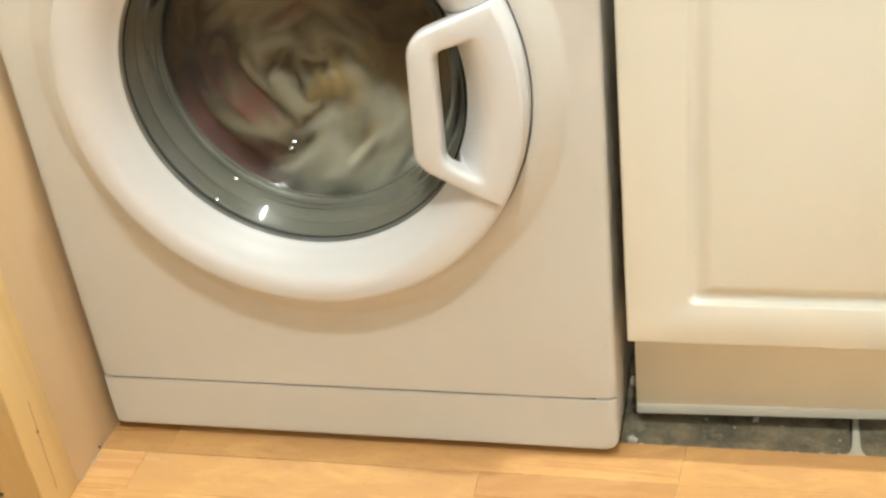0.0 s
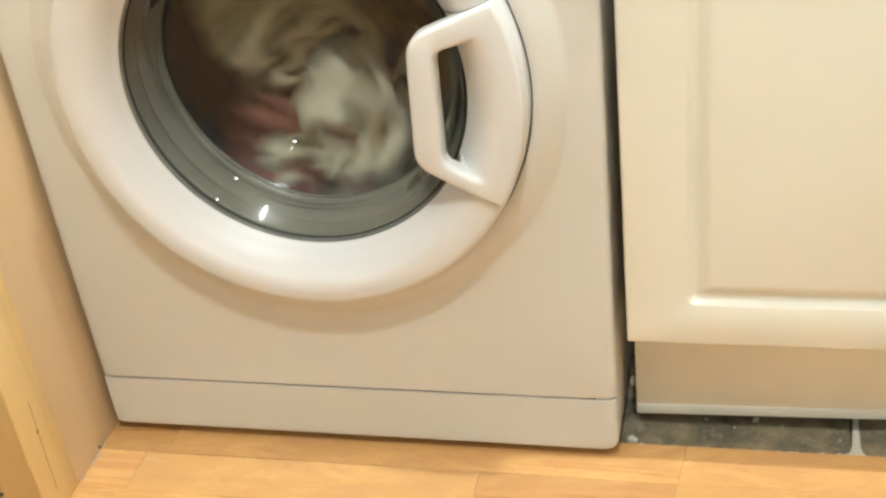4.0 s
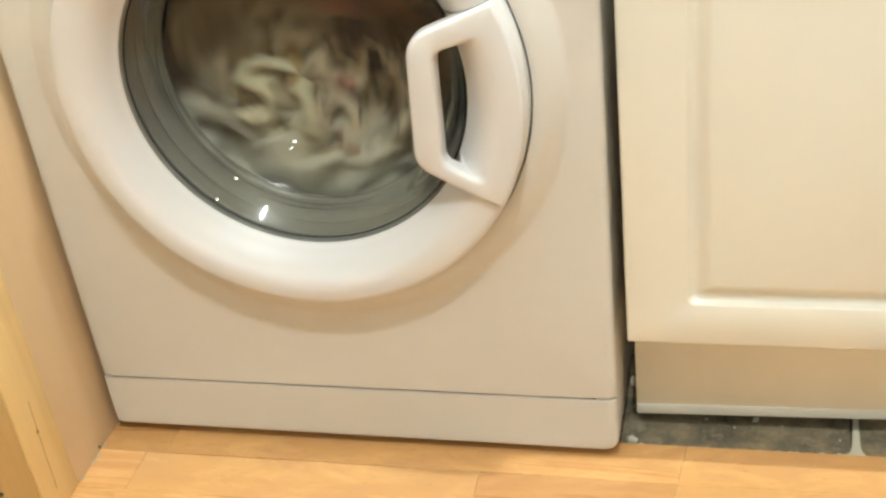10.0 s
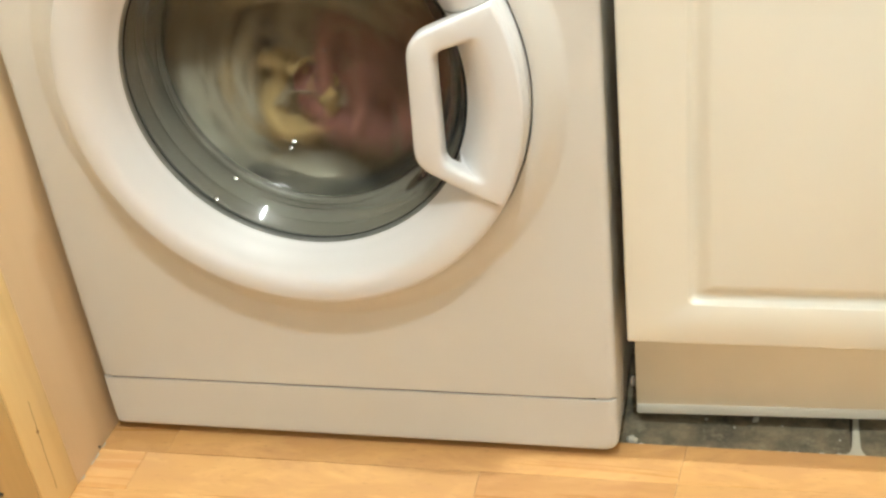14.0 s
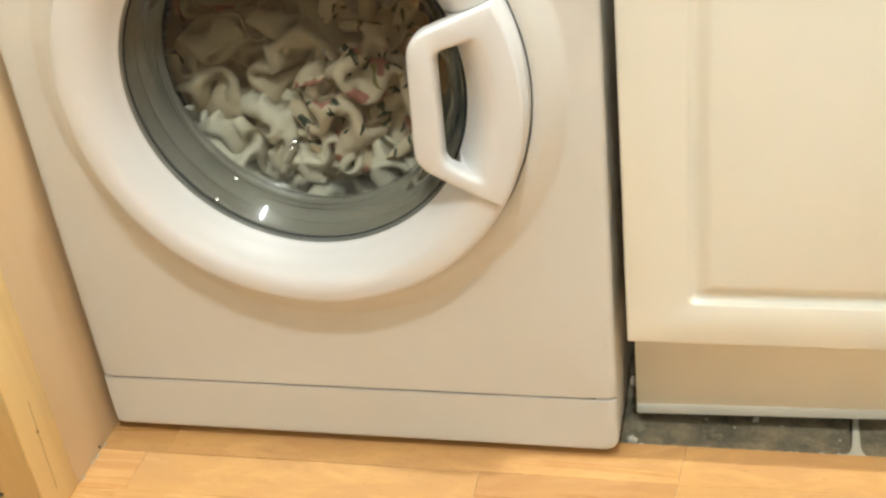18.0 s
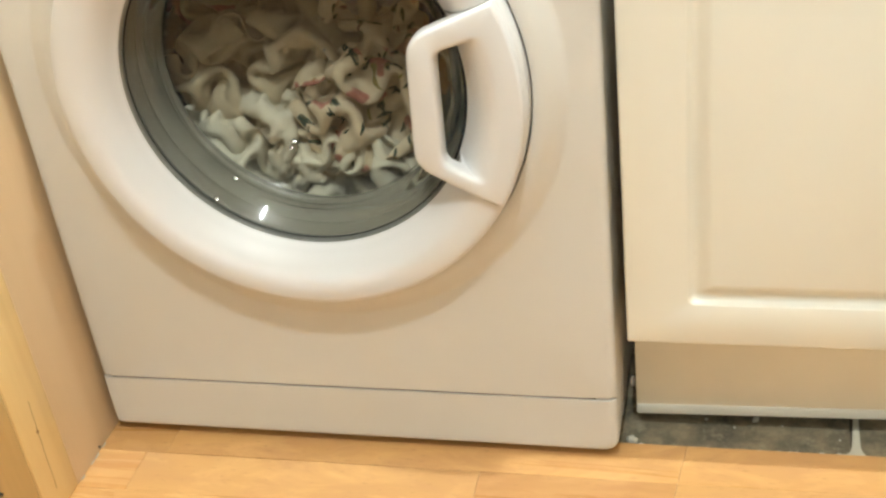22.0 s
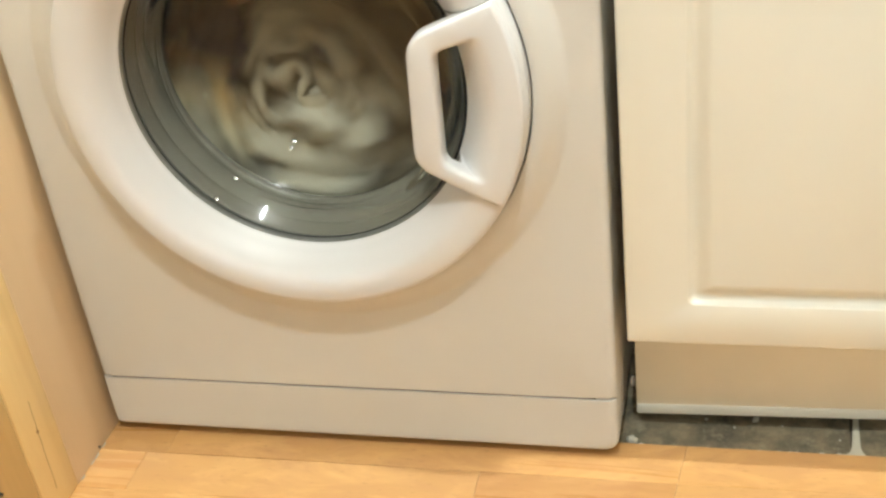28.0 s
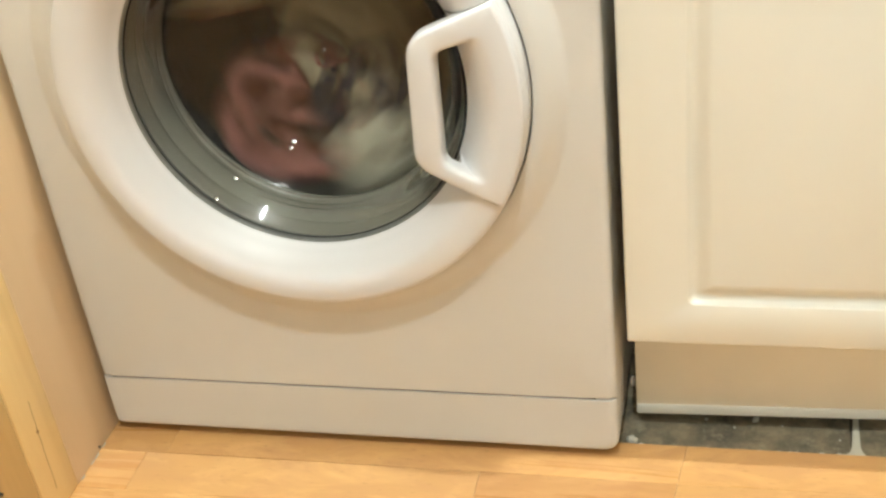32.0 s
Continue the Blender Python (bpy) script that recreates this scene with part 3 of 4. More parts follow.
def crumpled(seed, sheet, size, steps=150, n=36, up=3, thick=0.007, bend=1.0, pleat=(0.0, 0.015)):
    """A square of cloth pushed together from its rim until it buckles into folds: a small cloth run with soft self-contact."""
    r = np.random.RandomState(seed)
    a, b = sheet
    u, v = np.meshgrid(np.linspace(-0.5, 0.5, n), np.linspace(-0.5, 0.5, n), indexing="ij")
    X = np.stack([u * a, 0.01 * r.randn(n, n), v * b], -1)
    for _ in range(5):
        k, ph = r.randn(2) * 9.0, r.rand() * 6.28
        X[..., 1] += 0.016 * np.sin(k[0] * u + k[1] * v + ph)
    X0 = X.copy()
    V = np.zeros_like(X)
    idx = np.arange(n * n).reshape(n, n)
    links = []
    for di, dj, stiff in ((1, 0, 0.9), (0, 1, 0.9), (1, 1, 0.5), (1, -1, 0.5), (2, 0, 0.16 * bend), (0, 2, 0.16 * bend), (3, 0, 0.05 * bend), (0, 3, 0.05 * bend)):
        p = idx[:n - di, max(0, -dj):n - max(0, dj)]
        q = idx[di:, max(0, dj):n - max(0, -dj)]
        flat = np.stack([u * a, 0 * u, v * b], -1).reshape(-1, 3)
        p, q = p.ravel(), q.ravel()
        links.append((p, q, np.linalg.norm(flat[p] - flat[q], axis=1), stiff))
    gi, gj = np.divmod(np.arange(n * n), n)
    far = np.maximum(abs(gi[:, None] - gi[None]), abs(gj[:, None] - gj[None])) > 2
    start = np.array([a * 0.62, max(0.08, size[1]), b * 0.62])
    goal = np.array(size)
    P, V = X.reshape(-1, 3), V.reshape(-1, 3)
    for s in range(steps):
        if s < steps * 0.75:
            # draw the whole sheet together, not its rim alone
            P[:, 0] *= (goal[0] / start[0]) ** (0.75 / (steps * 0.75))
            P[:, 2] *= (goal[2] / start[2]) ** (0.75 / (steps * 0.75))
        old = P.copy()
        V *= 0.86
        P = P + V + 0.0006 * r.randn(n * n, 3) * (s < steps * 0.7)
        w = min(1.0, s / (steps * 0.75))
        rad = start + (goal - start) * w
        for it in range(5):
            for p, q, rest, stiff in links:
                d = P[q] - P[p]
                ln = np.linalg.norm(d, axis=1) + 1e-9
                c = d * (0.5 * stiff * (ln - rest) / ln)[:, None] * 0.5
                for ax in range(3):
                    P[:, ax] += np.bincount(p, c[:, ax], n * n) - np.bincount(q, c[:, ax], n * n)
            e = np.hypot(P[:, 0] / rad[0], P[:, 2] / rad[2])
            out = e > 1
            P[out, 0] /= e[out]
            P[out, 2] /= e[out]
            dome = size[1] * np.sqrt(np.clip(1.08 - np.minimum(e, 1.0) ** 2, 0.05, 1.0))
            over = np.clip(np.abs(P[:, 1]) - dome, 0, None)
            P[:, 1] -= 0.25 * np.sign(P[:, 1]) * over
        if s % 3 == 0:
            g = P @ P.T
            sq = np.diag(g)
            d2 = sq[:, None] + sq[None] - 2 * g
            i, j = np.nonzero((d2 < thick * thick) & far)
            if len(i):
                d = P[i] - P[j]
                ln = np.linalg.norm(d, axis=1) + 1e-6
                c = d / ln[:, None] * ((thick - ln) * 0.25)[:, None]
                count = np.maximum(np.bincount(i, minlength=n * n), 1)
                for ax in range(3):
                    P[:, ax] += np.bincount(i, c[:, ax], n * n) / np.sqrt(count)
        V = np.clip(P - old, -0.01, 0.01)
    P = P.reshape(n, n, 3)
    # finer grid by cubic interpolation
    m = (n - 1) * up + 1
    t = np.arange(m) / up
    k = np.minimum(t.astype(int), n - 2)
    f = t - k
    wts = np.stack([-0.5 * f + f ** 2 - 0.5 * f ** 3, 1 - 2.5 * f ** 2 + 1.5 * f ** 3, 0.5 * f + 2 * f ** 2 - 1.5 * f ** 3, -0.5 * f ** 2 + 0.5 * f ** 3])
    take = [np.clip(k + o, 0, n - 1) for o in (-1, 0, 1, 2)]
    P = sum(wts[o][:, None, None] * P[take[o]] for o in range(4))
    P = sum(wts[o][None, :, None] * P[:, take[o]] for o in range(4))
    # loose pleats that wander over the cloth
    amp, length = pleat
    if amp:
        du, dv = np.gradient(P, axis=0), np.gradient(P, axis=1)
        nor = np.cross(du, dv)
        nor /= np.linalg.norm(nor, axis=2, keepdims=True) + 1e-12
        pu, pv = np.meshgrid(np.linspace(0, a, m), np.linspace(0, b, m), indexing="ij")
        bendy = np.zeros((m, m))
        for w in range(4):
            q, ph = r.randn(2) * 13.0, r.rand(2) * 6.28
            bendy += 1.3 * np.sin(q[0] * pu + q[1] * pv + ph[0])
        wave = np.abs(np.sin(math.pi * pv / length + bendy)) - 0.64
        patchy = np.clip(0.35 + 1.1 * np.sin(22 * pu - 15 * pv + 0.9 * bendy), 0.0, 1.0)
        P = P + nor * (amp * wave * patchy)[..., None]
    me = bpy.data.meshes.new("garment")
    grid = np.arange(m * m).reshape(m, m)
    quads = np.stack([grid[:-1, :-1], grid[1:, :-1], grid[1:, 1:], grid[:-1, 1:]], -1).reshape(-1, 4)
    me.from_pydata(P.reshape(-1, 3).tolist(), [], quads.tolist())
    uv = me.uv_layers.new(name="UVMap")
    gu, gv = np.meshgrid(np.linspace(0, a, m), np.linspace(0, b, m), indexing="ij")
    flat = np.stack([gu, gv], -1).reshape(-1, 2)[quads.ravel()]
    uv.data.foreach_set("uv", flat.ravel().astype(np.float32))
    for p in me.polygons:
        p.use_smooth = True
    return me


WHITE = cloth("white_cotton", (0.61, 0.57, 0.445), (0.68, 0.645, 0.52))
CREAM = cloth("cream_cotton", (0.41, 0.35, 0.235), (0.48, 0.415, 0.29))
BEIGE = cloth("beige_cotton", (0.31, 0.25, 0.155), (0.38, 0.315, 0.205))
OCHRE = cloth("ochre_cotton", (0.50, 0.33, 0.13), (0.58, 0.42, 0.19))
OLIVE = cloth("olive_knit", (0.26, 0.24, 0.15), (0.33, 0.31, 0.21), weave=500.0)
PINK = cloth("pink_towel", (0.27, 0.092, 0.075), (0.35, 0.14, 0.115), weave=420.0)
NAVY = cloth("navy_cotton", (0.016, 0.017, 0.028), (0.028, 0.030, 0.050))
GREY = cloth("grey_net", (0.19, 0.175, 0.165), (0.25, 0.235, 0.22), weave=380.0)
FLORAL = cloth("flowered_cotton", (0.55, 0.46, 0.31), (0.62, 0.53, 0.39), motif=((0.29, 0.10, 0.07), (0.02, 0.045, 0.03), (0.20, 0.17, 0.05)))
FLORAL_BROWN = cloth("brown_flowered_cotton", (0.50, 0.42, 0.28), (0.57, 0.49, 0.35), motif=((0.31, 0.18, 0.115), (0.05, 0.07, 0.02), (0.16, 0.08, 0.05)))

YELLOW = cloth("pale_yellow_cotton", (0.60, 0.54, 0.35), (0.66, 0.60, 0.43))
SLATE_BLUE = cloth("blue_cotton", (0.04, 0.055, 0.115), (0.06, 0.075, 0.15))

# where the garments that come to the front pass at whole seconds: seconds, x, z
PINK_TRACK = [(0, 0.151, 0.343), (1, 0.318, 0.605), (2, 0.253, 0.419), (3, 0.214, 0.343), (10, 0.362, 0.560), (11, 0.210, 0.322), (12, 0.359, 0.576), (13, 0.375, 0.490), (14, 0.352, 0.411), (17, 0.266, 0.305), (24, 0.177, 0.308), (25, 0.346, 0.491), (28, 0.251, 0.587), (29, 0.280, 0.585), (30, 0.217, 0.483), (31, 0.216, 0.400), (32, 0.255, 0.370)]
NAVY_TRACK = [(0, 0.146, 0.457), (1, 0.212, 0.552), (2, 0.296, 0.390), (3, 0.295, 0.336), (10, 0.386, 0.499), (11, 0.386, 0.499), (12, 0.291, 0.484), (13, 0.297, 0.560), (14, 0.288, 0.578), (17, 0.245, 0.380), (24, 0.181, 0.554), (25, 0.152, 0.457), (28, 0.166, 0.488), (29, 0.219, 0.380), (30, 0.369, 0.458), (31, 0.342, 0.376), (32, 0.346, 0.382)]
SHEET_TRACK = [(0, 0.333, 0.331), (1, 0.328, 0.296), (2, 0.164, 0.331), (3, 0.315, 0.296), (10, 0.284, 0.310), (11, 0.307, 0.324), (12, 0.312, 0.278), (13, 0.167, 0.314), (14, 0.152, 0.357), (17, 0.358, 0.575), (24, 0.169, 0.352), (25, 0.356, 0.564), (28, 0.274, 0.321), (29, 0.280, 0.321), (30, 0.215, 0.317), (31, 0.353, 0.289), (32, 0.372, 0.314)]
CASE_TRACK = [(0, 0.299, 0.286), (1, 0.289, 0.300), (2, 0.328, 0.325), (3, 0.246, 0.282), (10, 0.175, 0.329), (11, 0.287, 0.293), (12, 0.170, 0.304), (13, 0.232, 0.279), (14, 0.220, 0.286), (17, 0.393, 0.510), (24, 0.264, 0.307), (25, 0.346, 0.300), (28, 0.184, 0.307), (29, 0.184, 0.307), (30, 0.304, 0.314), (31, 0.310, 0.576), (32, 0.258, 0.578)]
COVER_TRACK = [(0, 0.284, 0.432), (1, 0.202, 0.434), (2, 0.185, 0.440), (3, 0.277, 0.463), (10, 0.212, 0.449), (11, 0.315, 0.385), (12, 0.176, 0.444), (13, 0.373, 0.455), (14, 0.158, 0.467), (17, 0.252, 0.464), (24, 0.393, 0.520), (25, 0.212, 0.420), (28, 0.269, 0.419), (29, 0.321, 0.393), (30, 0.300, 0.380), (31, 0.324, 0.450), (32, 0.326, 0.462)]
BEIGE_TRACK = [(0, 0.248, 0.379), (1, 0.290, 0.474), (2, 0.344, 0.467), (3, 0.335, 0.365), (10, 0.280, 0.418), (11, 0.264, 0.463), (12, 0.301, 0.391), (13, 0.179, 0.420), (14, 0.286, 0.449), (17, 0.304, 0.411), (24, 0.304, 0.411), (25, 0.276, 0.392), (28, 0.335, 0.448), (29, 0.289, 0.468), (30, 0.167, 0.366), (31, 0.269, 0.558), (32, 0.305, 0.557)]
OCHRE_TRACK = [(0, 0.331, 0.380), (1, 0.342, 0.393), (2, 0.369, 0.415), (3, 0.339, 0.416), (10, 0.240, 0.385), (11, 0.180, 0.405), (12, 0.246, 0.344), (13, 0.241, 0.388), (14, 0.240, 0.388), (17, 0.204, 0.457), (24, 0.294, 0.473), (25, 0.291, 0.384), (28, 0.152, 0.365), (29, 0.326, 0.525), (30, 0.215, 0.564), (31, 0.277, 0.579), (32, 0.248, 0.580)]
BLOUSE_TRACK = [(0, 0.232, 0.530), (1, 0.275, 0.563), (2, 0.310, 0.561), (3, 0.344, 0.560), (10, 0.329, 0.385), (11, 0.308, 0.550), (12, 0.187, 0.373), (13, 0.310, 0.561), (14, 0.354, 0.548), (17, 0.174, 0.373), (24, 0.286, 0.379), (25, 0.321, 0.331), (28, 0.266, 0.580), (29, 0.347, 0.576), (30, 0.369, 0.575), (31, 0.176, 0.526), (32, 0.201, 0.554)]
YELLOW_TRACK = [(0, 0.335, 0.563), (1, 0.293, 0.581), (2, 0.338, 0.579), (3, 0.315, 0.580), (10, 0.243, 0.383), (11, 0.314, 0.569), (12, 0.250, 0.332), (13, 0.313, 0.564), (14, 0.247, 0.555), (17, 0.276, 0.554), (24, 0.270, 0.582), (25, 0.315, 0.580), (28, 0.149, 0.357), (29, 0.186, 0.322), (30, 0.315, 0.580), (31, 0.360, 0.578), (32, 0.360, 0.578)]

# name, label, material, size, fineness, spare cloth, stiffness, lag behind the pink towel in degrees, loop radius factor, depth,
# then place (x, z), depth and turn in the first pile and in the second, and the track
WASH = [
    ("towel", "crumpled pink towel, wet in the drum", PINK, (0.080, 0.042, 0.092), 40, 3.0, 2.0, 0, 0.80, 0.114, (0.425, 0.335, 0.130, 0), (0.17, 0.44, 0.23, 40), PINK_TRACK),
    ("shirt", "crumpled faded pink shirt, wet in the drum", PINK, (0.055, 0.04, 0.05), 30, 3.0, 1.0, 30, 0.8, 0.20, (0.285, 0.375, 0.145, 60), (0.20, 0.48, 0.19, 10), None),
    ("trousers", "dark navy trousers bunched in the drum", NAVY, (0.072, 0.034, 0.064), 34, 3.0, 1.5, 165, 0.85, 0.105, (0.16, 0.47, 0.19, 0), (0.36, 0.47, 0.19, 30), NAVY_TRACK),
    ("sheet", "crumpled white cotton sheet, wet in the drum", WHITE, (0.084, 0.042, 0.060), 48, 3.4, 1.6, 88, 1.1, 0.112, (0.240, 0.322, 0.113, 0), (0.205, 0.330, 0.112, 20), SHEET_TRACK),
    ("pillowcase", "crumpled white pillowcase, wet in the drum", WHITE, (0.078, 0.036, 0.048), 42, 3.4, 1.0, 112, 1.0, 0.115, (0.350, 0.296, 0.108, 10), (0.315, 0.292, 0.108, 0), CASE_TRACK),
    ("vest", "white cotton vest rolled up in the drum", WHITE, (0.048, 0.034, 0.032), 34, 3.2, 1.2, 140, 1.0, 0.170, (0.165, 0.352, 0.110, -20), (0.268, 0.322, 0.104, 0), SHEET_TRACK),
    ("duvet_cover", "cream cotton duvet cover bunched in the drum", CREAM, (0.098, 0.046, 0.066), 50, 4.0, 1.0, 165, 0.9, 0.122, (0.190, 0.388, 0.126, 0), (0.215, 0.415, 0.124, 0), COVER_TRACK),
    ("blouse", "cream blouse with red flowers and dark leaves", FLORAL, (0.078, 0.040, 0.070), 44, 3.5, 1.3, 205, 0.75, 0.114, (0.290, 0.380, 0.135, 150), (0.330, 0.372, 0.112, 0), BLOUSE_TRACK),
    ("skirt", "cream skirt with brown flowers, wet in the drum", FLORAL_BROWN, (0.078, 0.038, 0.058), 42, 3.3, 1.5, 235, 0.85, 0.18, (0.348, 0.402, 0.114, 0), (0.345, 0.450, 0.15, 90), None),
    ("napkin", "pale yellow cotton napkin, wet in the drum", YELLOW, (0.056, 0.029, 0.046), 30, 2.8, 2.4, 255, 0.9, 0.099, (0.322, 0.334, 0.102, 20), (0.40, 0.39, 0.17, 0), YELLOW_TRACK),
    ("towel", "beige bath towel bunched in the drum", BEIGE, (0.098, 0.048, 0.070), 40, 2.9, 2.0, 285, 1.0, 0.130, (0.385, 0.370, 0.150, 0), (0.270, 0.455, 0.155, 60), BEIGE_TRACK),
    ("jumper", "olive knitted jumper, wet in the drum", OLIVE, (0.092, 0.05, 0.068), 34, 2.9, 2.0, 320, 0.95, 0.18, (0.17, 0.35, 0.205, 0), (0.20, 0.36, 0.215, -30), None),
    ("laundry_bag", "grey net laundry bag in the drum", GREY, (0.088, 0.040, 0.056), 34, 2.7, 2.5, 345, 0.8, 0.17, (0.345, 0.488, 0.125, 0), (0.330, 0.512, 0.170, 20), None),
    ("dishcloth", "pale grey lobed cloth, wet in the drum", WHITE, (0.036, 0.026, 0.050), 26, 2.6, 2.5, 60, 1.0, 0.172, (0.258, 0.338, 0.097, 15), (0.165, 0.345, 0.108, 70), CASE_TRACK),
    ("tea_towel", "beige-grey tea towel, wet in the drum", BEIGE, (0.066, 0.036, 0.046), 34, 3.0, 1.5, 185, 0.55, 0.18, (0.152, 0.400, 0.120, 8), (0.185, 0.450, 0.165, -35), None),
    ("napkin", "ochre cotton cloth, wet in the drum", OCHRE, (0.068, 0.042, 0.054), 34, 2.9, 1.8, 200, 1.0, 0.114, (0.29, 0.37, 0.20, 0), (0.40, 0.36, 0.17, 0), OCHRE_TRACK),
    ("sock", "blue garment, wet in the drum", SLATE_BLUE, (0.045, 0.03, 0.035), 26, 2.9, 1.5, 40, 1.1, 0.18, (0.42, 0.42, 0.20, 0), (0.41, 0.46, 0.19, 0), None),
    ("shirt", "beige shirt, wet in the drum", BEIGE, (0.10, 0.055, 0.075), 0, 0, 0, 130, 0.9, 0.20, (0.25, 0.34, 0.20, 0), (0.24, 0.36, 0.20, 50), None),
    ("trousers", "olive trousers, wet in the drum", OLIVE, (0.10, 0.055, 0.075), 0, 0, 0, 250, 0.9, 0.20, (0.37, 0.35, 0.21, 30), (0.36, 0.36, 0.21, 0), None),
    ("towel", "cream hand towel, wet in the drum", CREAM, (0.09, 0.055, 0.07), 0, 0, 0, 10, 0.9, 0.21, (0.30, 0.30, 0.20, 60), (0.31, 0.31, 0.21, 90), None),
    ("trousers", "dark navy trousers, wet in the drum", NAVY, (0.10, 0.05, 0.07), 0, 0, 0, 300, 1.0, 0.27, (0.20, 0.40, 0.29, 0), (0.20, 0.40, 0.29, 0), None),
]
GARMENTS = []
for i, (name, label, mat, size, fine, spare, bend, lag, loop, depth, first, second, track) in enumerate(WASH):
    if fine:
        me = crumpled(71 if name == "pillowcase" else 11 + i, (size[0] * spare, size[2] * spare), size, n=fine, thick=0.006, bend=bend, pleat=(0.0014, 0.018))
    else:
        me = garment_mesh(11 + i, size, 0.007, 0.036)
    me.materials.append(mat)
    ob = tagged(new(name, me), label, "laundry", group="washing in the drum")
    if fine:
        sheet = ob.modifiers.new("thickness", "SOLIDIFY")
        sheet.thickness, sheet.offset = 0.0014, 0.0
    if name == "laundry_bag":
        hem = [(0.084 * math.cos(radians(a)), -0.034 + 0.012 * math.sin(radians(3 * a)), 0.050 * math.sin(radians(a)) + 0.006 * math.sin(radians(5 * a))) for a in range(140, 341, 5)]
        part("hem", tube(hem, 0.0010, 6), BEIGE, ob, "pale stitched hem of the net bag")
    GARMENTS.append((ob, lag, loop, depth, first, second, track))

# ---- floor pieces ----
def slab(name, x0, x1, y0, y1, z0, z1, mat, parent, gap=0.0004, bevel=0.0006):
    bm = box(x0 + gap, x1 - gap, y0 + gap, y1 - gap, z0, z1, bevel, 1)
    return part(name, bm, mat, parent, smooth=False)


laminate = tagged(new("laminate_floor"), "warm beech-look laminate floor in strips", "floor", kind="structure")
rnd = random.Random(5)
ROW = 0.064
for row in range(0, 38):
    y1 = 0.033 - row * ROW
    y0 = y1 - ROW
    if row == 0:
        cuts = [X0, -1.3, -0.95, -0.55, 0.072, 0.6645, 1.02, 1.5, 1.95, X1]
    elif row == 1:
        cuts = [X0, -1.1, -0.75, -0.32, 0.048, 0.445, 0.6645, 1.12, 1.42, 1.8, X1]
    elif row == 2:
        cuts = [X0, -1.2, -0.62, -0.21, 0.235, 0.6645, 0.93, 1.3, 1.7, X1]
    else:
        cuts, x = [X0], X0 + rnd.uniform(0.2, 0.5)
        while x < X1 - 0.25:
            cuts.append(x)
            x += rnd.uniform(0.5, 0.8)
        cuts.append(X1)
    for a, b in zip(cuts, cuts[1:]):
        back = 0.0285 if row == 0 and b > 0.6 else y1  # cut back along the tiles
        dark = (row == 1 and 0.44 < a < 0.66) or (row > 1 and rnd.random() < 0.4)
        piece = slab("strip", a, b, y0, back, -0.0075, 0.0, LAMINATE_DARK if dark else LAMINATE, laminate, 0.00015, 0.0003)
        for v in piece.data.vertices:
            # one worn end joint runs aslant across the first three rows
            if row < 3 and abs(v.co.x - 0.6645) < 0.002:
                v.co.x += 0.12 * (v.co.y - 0.024)


tiles = tagged(new("tile_floor"), "old dark slate tiles with pale grout", "floor", kind="structure")
for i in range(-8, 6):
    for j in range(2):
        x0 = 0.8465 + 0.305 * i
        y0 = 0.030 + 0.305 * j
        if x0 > X0 and x0 + 0.295 < X1:
            slab("tile", x0, x0 + 0.297, y0, y0 + 0.297, -0.0125, -0.0085, SLATE, tiles, 0.0, 0.0012)


def grout_joint(x_mid, width, y0, y1, flare):
    """A pale joint between two tiles, smeared wider at the laminate's edge."""
    rows = [(y0, width + flare), (y0 + 0.004, width + flare * 0.85), (y0 + 0.009, width + flare * 0.4), (y0 + 0.014, width + flare * 0.1), (y0 + 0.02, width), (y0 + 0.06, width * 0.95), (y1, width)]
    rings = []
    for y, w in rows:
        j = 0.0008 * math.sin(900 * y)
        x = x_mid + 0.05 * (y - 0.04)
        rings.append([(x - w / 2 + j, y, -0.0128), (x - w / 2 + j, y, -0.0086), (x - w * 0.3, y, -0.0078), (x + w * 0.3, y, -0.0078), (x + w / 2 - j, y, -0.0086), (x + w / 2 - j, y, -0.0128)])
    return loft(rings)


PALE_GROUT = painted("white_grout", (0.60, 0.585, 0.49), 0.85, 0.45, 300.0, 0.4)
for i in range(-5, 5):
    x = 0.8415 + 0.305 * i
    part("grout_joint", grout_joint(x + 0.0012, 0.0074, 0.0335, 0.62, 0.019), PALE_GROUT, tiles)


def crumb(seed, size):
    r = random.Random(seed)
    bm = bmesh.new()
    bmesh.ops.create_icosphere(bm, subdivisions=2, radius=1.0)
    for v in bm.verts:
        k = 1 + 0.35 * noise.noise(v.co * 1.7 + Vector((seed, 0, 0)))
        v.co = Vector((v.co.x * size[0], v.co.y * size[1], v.co.z * size[2])) * k
        v.co.z = max(v.co.z, -size[2] * 0.5) + size[2] * 0.5
    return bm


CRUMBS = [(0.684, 0.084, 0.0024, 0.0016), (0.7385, 0.087, 0.0050, 0.0026), (0.7152, 0.073, 0.0022, 0.0008), (0.6045, 0.0415, 0.0075, 0.0042), (0.7665, 0.079, 0.0014, 0.0007), (0.8270, 0.060, 0.0020, 0.0008)]
for i, (x, y, a, h) in enumerate(CRUMBS):
    tagged(link("plaster_crumb", crumb(i + 3, (a, a * 0.7, h)), GROUT, at=pose(x, y, -0.0085, 0, 0, 50 * i)), "small pale crumb of plaster on the dark tiles", "debris", group="crumbs on the tiles")

